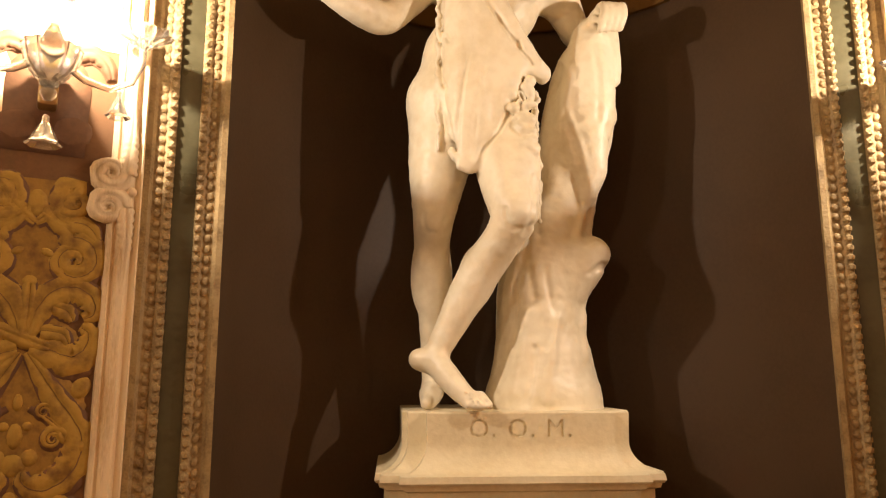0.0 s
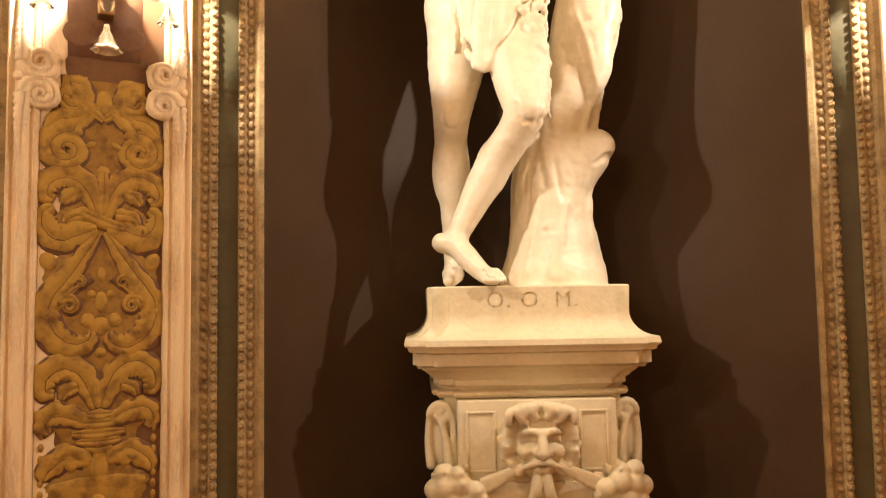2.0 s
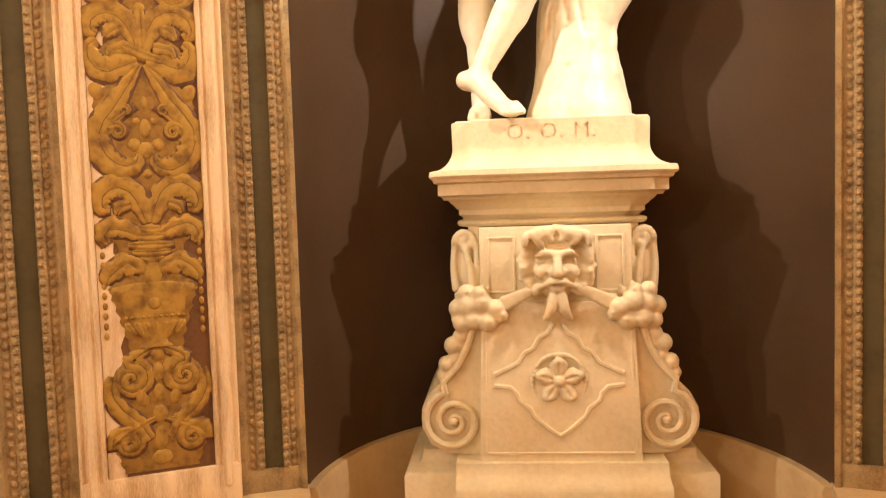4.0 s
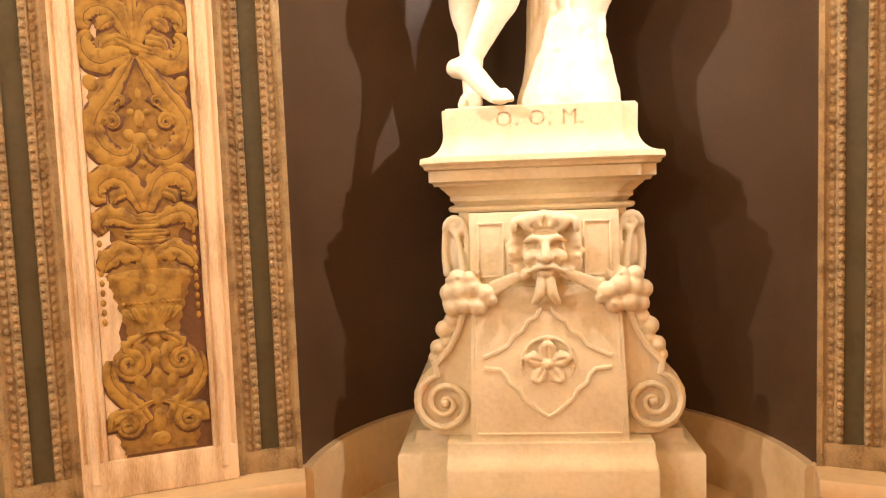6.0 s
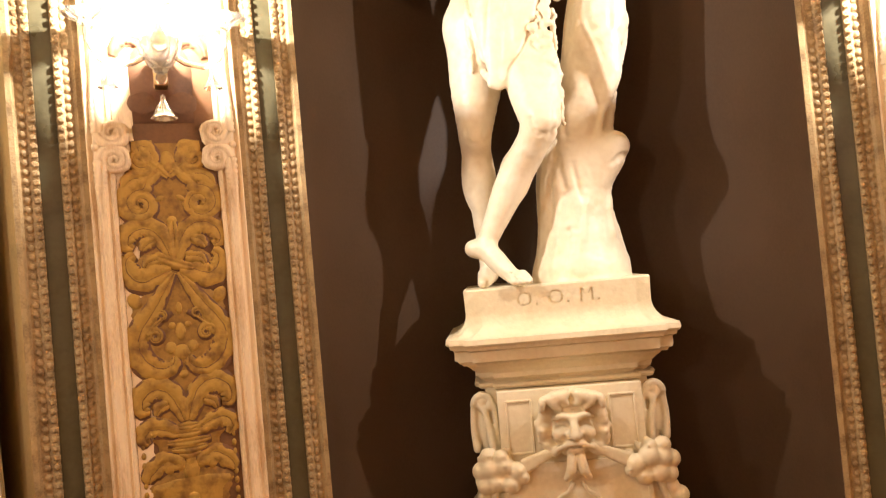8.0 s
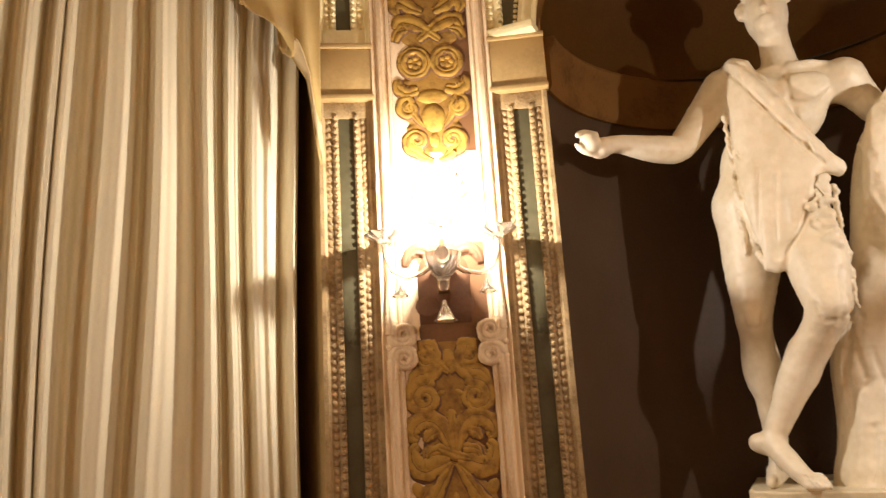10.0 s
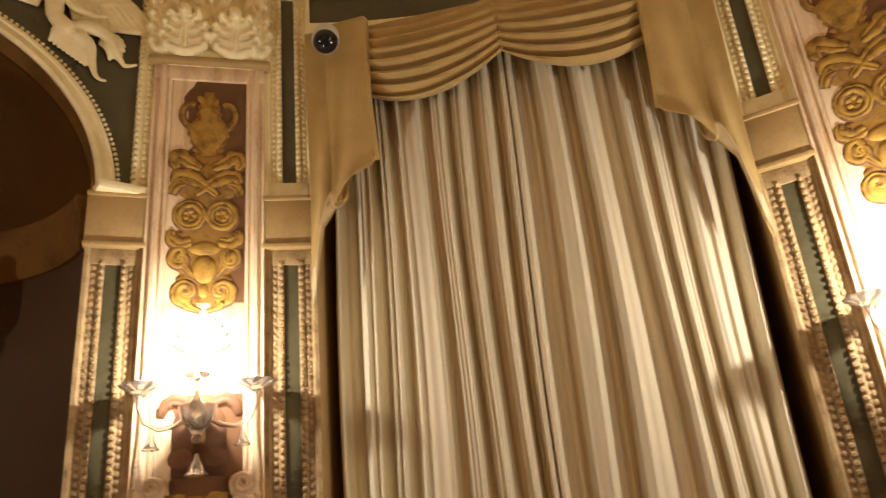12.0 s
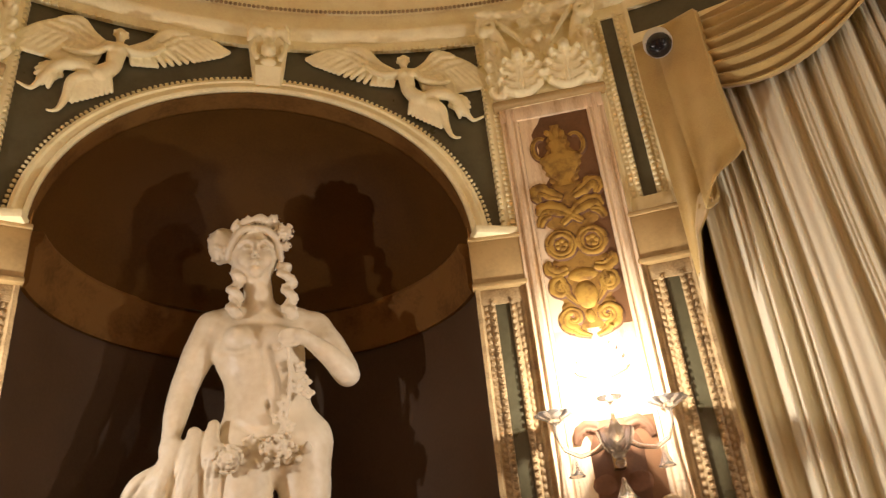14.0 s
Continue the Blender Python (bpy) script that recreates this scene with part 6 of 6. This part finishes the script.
        for i in range(21):
            f = i / 20
            (ax, az), (tx, tz) = at_arm(f), at_end(f)
            go((ax, az, 0.010, 0.022), ((ax + tx) / 2, (az + tz) / 2 + 0.012 * f, 0.0125, 0.024 - 0.008 * (i % 2)), (tx, tz, 0.010, 0.014), k=0.003)
            for j in range(3):
                g = 0.10 + 0.16 * j
                lump(s, w(ax + (tx - ax) * g + rnd.uniform(-0.004, 0.004), az + (tz - az) * g, 0.036 - 0.003 * j), (0.010, 0.008, 0.012), 0.002)
        go(*[(q[0], q[1], r, 0.026) for q, r in zip(arm, (0.016, 0.015, 0.020, 0.014))], k=0.008)
    return carve(s, 0.0052, "relief_figure", STUCCO)


for e in (1, -1):
    me = relief(e)
    for a in (NICHE_N, NICHE_W):
        ob = new("relief_figure", me)
        ob.matrix_basis = at(a)
        tagged(ob, "cream stucco relief of a winged figure on green spandrel", "relief", "spandrel reliefs")


# ---- glass wall lamps ----
def glass(name, tint, rough=0.05):
    m = bpy.data.materials.new(name)
    m.use_nodes = True
    b = m.node_tree.nodes["Principled BSDF"]
    b.inputs["Base Color"].default_value = (*tint, 1)
    b.inputs["Transmission Weight"].default_value, b.inputs["Roughness"].default_value, b.inputs["IOR"].default_value = 0.85, rough, 1.45
    return m


GLASS = glass("clear_blown_glass", (0.93, 0.90, 0.84))
SMOKE = glass("grey_ribbed_glass", (0.62, 0.58, 0.55), 0.12)
BULB = bpy.data.materials.new("glowing_bulb")
BULB.use_nodes = True
BULB.node_tree.nodes["Principled BSDF"].inputs["Emission Color"].default_value = (1.0, 0.82, 0.58, 1)
BULB.node_tree.nodes["Principled BSDF"].inputs["Emission Strength"].default_value = 25.0
BRASS = mat("aged_brass", (0.45, 0.31, 0.12), 0.35, 0.9, scale=20, bump=0.1)


def bell(bm, x, y, z, r, h):
    """A small hanging glass bell with a frilled rim."""
    lathe(bm, [(0.003, z + h), (0.006, z + h * 0.96), (0.007, z + h * 0.75), (r * 0.35, z + h * 0.6), (r * 0.55, z + h * 0.35), (r * 0.75, z + h * 0.12), (r, z), (r * 0.9, z - 0.004), (r * 0.55, z + 0.006)], 24, Matrix.Translation((x, y, 0)), 8, 0.08)


def sconce(angle):
    t = thing("wall_lamp", at(angle), "lit blown glass wall lamp with curved arms and glass bells", "wall lamp", "wall lamps")
    y = 2.60
    part("wall_plate", new_box(-0.02, 0.02, y + 0.045, 2.745, 2.19, 2.33, 0.006), BRASS, t, "small aged brass wall plate")
    bm = lathe(bmesh.new(), [(0.004, 2.212), (0.016, 2.214), (0.022, 2.226), (0.036, 2.240), (0.050, 2.262), (0.058, 2.292), (0.060, 2.306), (0.055, 2.306), (0.046, 2.268), (0.03, 2.246), (0.004, 2.234)], 48, Matrix.Translation((0, y, 0)), 12, 0.05)
    part("bowl", bm, SMOKE, t, "grey ribbed glass bowl")
    bm = bmesh.new()
    lathe(bm, [(0.001, 2.182), (0.010, 2.185), (0.017, 2.196), (0.017, 2.203), (0.010, 2.212), (0.001, 2.214)], 20, Matrix.Translation((0, y, 0)))
    part("finial", bm, SMOKE, t)
    bm = bmesh.new()
    bell(bm, 0, y + 0.01, 2.088, 0.036, 0.066)
    part("glass_bell", bm, GLASS, t)
    # the stem's disc is widened to shade what lies below the bulb
    bm = lathe(bmesh.new(), [(0.001, 2.24), (0.022, 2.262), (0.026, 2.285), (0.018, 2.305), (0.009, 2.325), (0.007, 2.35), (0.010, 2.362), (0.006, 2.372), (0.018, 2.380), (0.038, 2.387), (0.042, 2.395), (0.028, 2.393), (0.010, 2.402), (0.006, 2.405)], 20, Matrix.Translation((0, y - 0.075, 0)))
    part("stem", bm, GLASS, t, "clear twisted glass stem")
    def bulb(x, z, yy, holder):
        bm = lathe(bmesh.new(), [(0.004, z - 0.004), (0.008, z), (0.009, z + 0.008), (0.007, z + 0.014), (0.001, z + 0.018)], 12, Matrix.Translation((x, yy, 0)))
        part("candle_bulb", bm, BULB, holder, "glowing candle bulb")
    bulb(0, 2.405, y - 0.075, t)
    for e in (-1, 1):
        pts = [(e * 0.03, y, 2.27), (e * 0.07, y + 0.005, 2.245), (e * 0.12, y + 0.008, 2.235), (e * 0.165, y + 0.01, 2.26), (e * 0.185, y + 0.01, 2.31), (e * 0.185, y + 0.01, 2.36)]
        arm = part("arm", tube(bmesh.new(), pts, [0.010, 0.009, 0.008, 0.008, 0.008, 0.009], 10), GLASS, t, "curved clear glass arm")
        bm = lathe(bmesh.new(), [(0.006, 2.345), (0.016, 2.352), (0.034, 2.366), (0.056, 2.376), (0.062, 2.386), (0.050, 2.380), (0.02, 2.370), (0.014, 2.385), (0.017, 2.395), (0.008, 2.398)], 40, Matrix.Translation((e * 0.185, y + 0.01, 0)), 8, 0.10)
        part("drip_pan", bm, GLASS, arm, "frilled glass drip pan")
        bm = bmesh.new()
        bell(bm, e * 0.142, y + 0.009, 2.175, 0.026, 0.060)
        part("glass_bell", bm, GLASS, arm)
        tube(bm2 := bmesh.new(), [(e * 0.142, y + 0.009, 2.235), (e * 0.142, y + 0.009, 2.246)], 0.0015, 5)
        part("hook", bm2, BRASS, arm)
    return t


# the far fixtures are unseen, added only to carry the fill
for a in PILASTERS + FAR_FILL_LAMPS:
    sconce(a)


# ---- pelmet over the curtains ----
pelmet = thing("pelmet", at(WINDOW), "mustard velvet pelmet with two swags and cascading tails", "pelmet")


def swag(xa, xb, ends):
    """One hanging swag: catenary folds between two gathered ends."""
    bm = bmesh.new()
    rows = []
    n, m = 44, 56
    for j in range(m + 1):
        v = j / m
        row = []
        for i in range(n + 1):
            u = i / n
            x = xa + (xb - xa) * u
            sag = 4 * u * (1 - u)
            low = (ends[0] * (1 - u) + ends[1] * u) - 0.13 * sag
            top = 3.875 - 0.05 * sag
            z = top + (low - top) * v
            f = 0.028 * math.sin(2 * math.pi * 6.3 * v ** 1.1 + 1.3 * math.sin(3.1 * u + 4 * xa)) * (0.35 + 0.65 * sag) * (0.3 + v)
            row.append((x, 2.575 - 0.05 * sag * math.sin(math.pi * min(v * 1.1, 1)) - f, z))
        rows.append(row)
    grid(bm, rows)
    ob = part("swag", bm, SWAG, pelmet)
    ob.modifiers.new("thick", "SOLIDIFY").thickness = 0.006


swag(-0.68, 0.01, (3.585, 3.60))
swag(-0.01, 0.68, (3.60, 3.585))


LINING = mat("pale_lining", (0.66, 0.53, 0.29), 0.8, second=(0.52, 0.40, 0.20), scale=9, amount=0.8, bump=0.15, bump_scale=200)


def tail(e):
    """A cascade: an outer fall that ends in a long point, with a folded panel in front."""
    bm = bmesh.new()
    fold_x = (0.800, 0.785, 0.750, 0.700, 0.665, 0.655, 0.665, 0.690, 0.700, 0.660, 0.600, 0.535, 0.525)
    fold_y = (2.555, 2.556, 2.560, 2.566, 2.572, 2.575, 2.570, 2.550, 2.532, 2.528, 2.524, 2.520, 2.545)
    fold_z = (2.64, 2.70, 2.95, 3.03, 3.05, 3.06, 3.04, 3.02, 3.02, 3.08, 3.14, 3.20, 3.21)
    rows = []
    for j in range(31):
        v = j / 30
        row = []
        for i in range(73):
            q = i / 6
            x, y, low = (float(np.interp(q, range(13), c)) for c in (fold_x, fold_y, fold_z))
            z = 3.87 + (low - 3.87) * v
            row.append((e * (x + 0.012 * (1 - v) + 0.004 * math.sin(6 * v + 8 * x)), y - 0.012 * v + 0.020 * math.sin(7 * v + 15 * x) * v * v + 0.010 * math.sin(46 * x - 5 * v) * v + 0.010 * math.sin(23 * v + 30 * x) * max(v - 0.75, 0) * 4, z))
        rows.append(row)
    grid(bm, rows)
    ob = part("tail", bm, SWAG, pelmet)
    ob.modifiers.new("thick", "SOLIDIFY").thickness = 0.004
    # the pale lining turns out along the hem
    bm = bmesh.new()
    grid(bm, [[(p[0], p[1] - 0.012 - 0.010 * k, p[2] + 0.002 + (0.05 + 0.035 * math.sin(i * 0.5) + 0.04 * (i < 12)) * k) for i, p in enumerate(rows[-1][:23])] for k in (0, 0.4, 0.8, 1.0)])
    lining = part("lining", bm, LINING, ob, "pale cream lining at the hem")
    lining.modifiers.new("thick", "SOLIDIFY").thickness = 0.004


tail(-1)
tail(1)
part("board", new_box(-0.80, 0.80, 2.60, 2.66, 3.84, 3.885, 0.004), IMPOST_M, pelmet, "gilt pelmet board")

# ---- security camera at the corner of the window ----
WHITE = mat("white_plastic", (0.75, 0.73, 0.68), 0.4, second=(0.70, 0.67, 0.62), scale=5, bump=0.02)
BLACK = mat("black_dome_plastic", (0.012, 0.012, 0.014), 0.08, second=(0.01, 0.01, 0.01), scale=5, bump=0.0)
cctv = thing("security_camera", at(156.6, 2.60, 3.79) @ pose(0, 0, 0, 142, 0, 0), "small white dome security camera fixed beside the pelmet", "camera")
part("housing", lathe(bmesh.new(), [(0.001, -0.02), (0.055, -0.02), (0.057, 0.03), (0.053, 0.055), (0.052, 0.064), (0.050, 0.062), (0.001, 0.06)], 28), WHITE, cctv)
part("lens_dome", lathe(bmesh.new(), [(0.050 * math.cos(q), 0.058 + 0.044 * math.sin(q)) for q in np.linspace(0, 1.55, 9)], 28), BLACK, cctv, "glossy black dome")
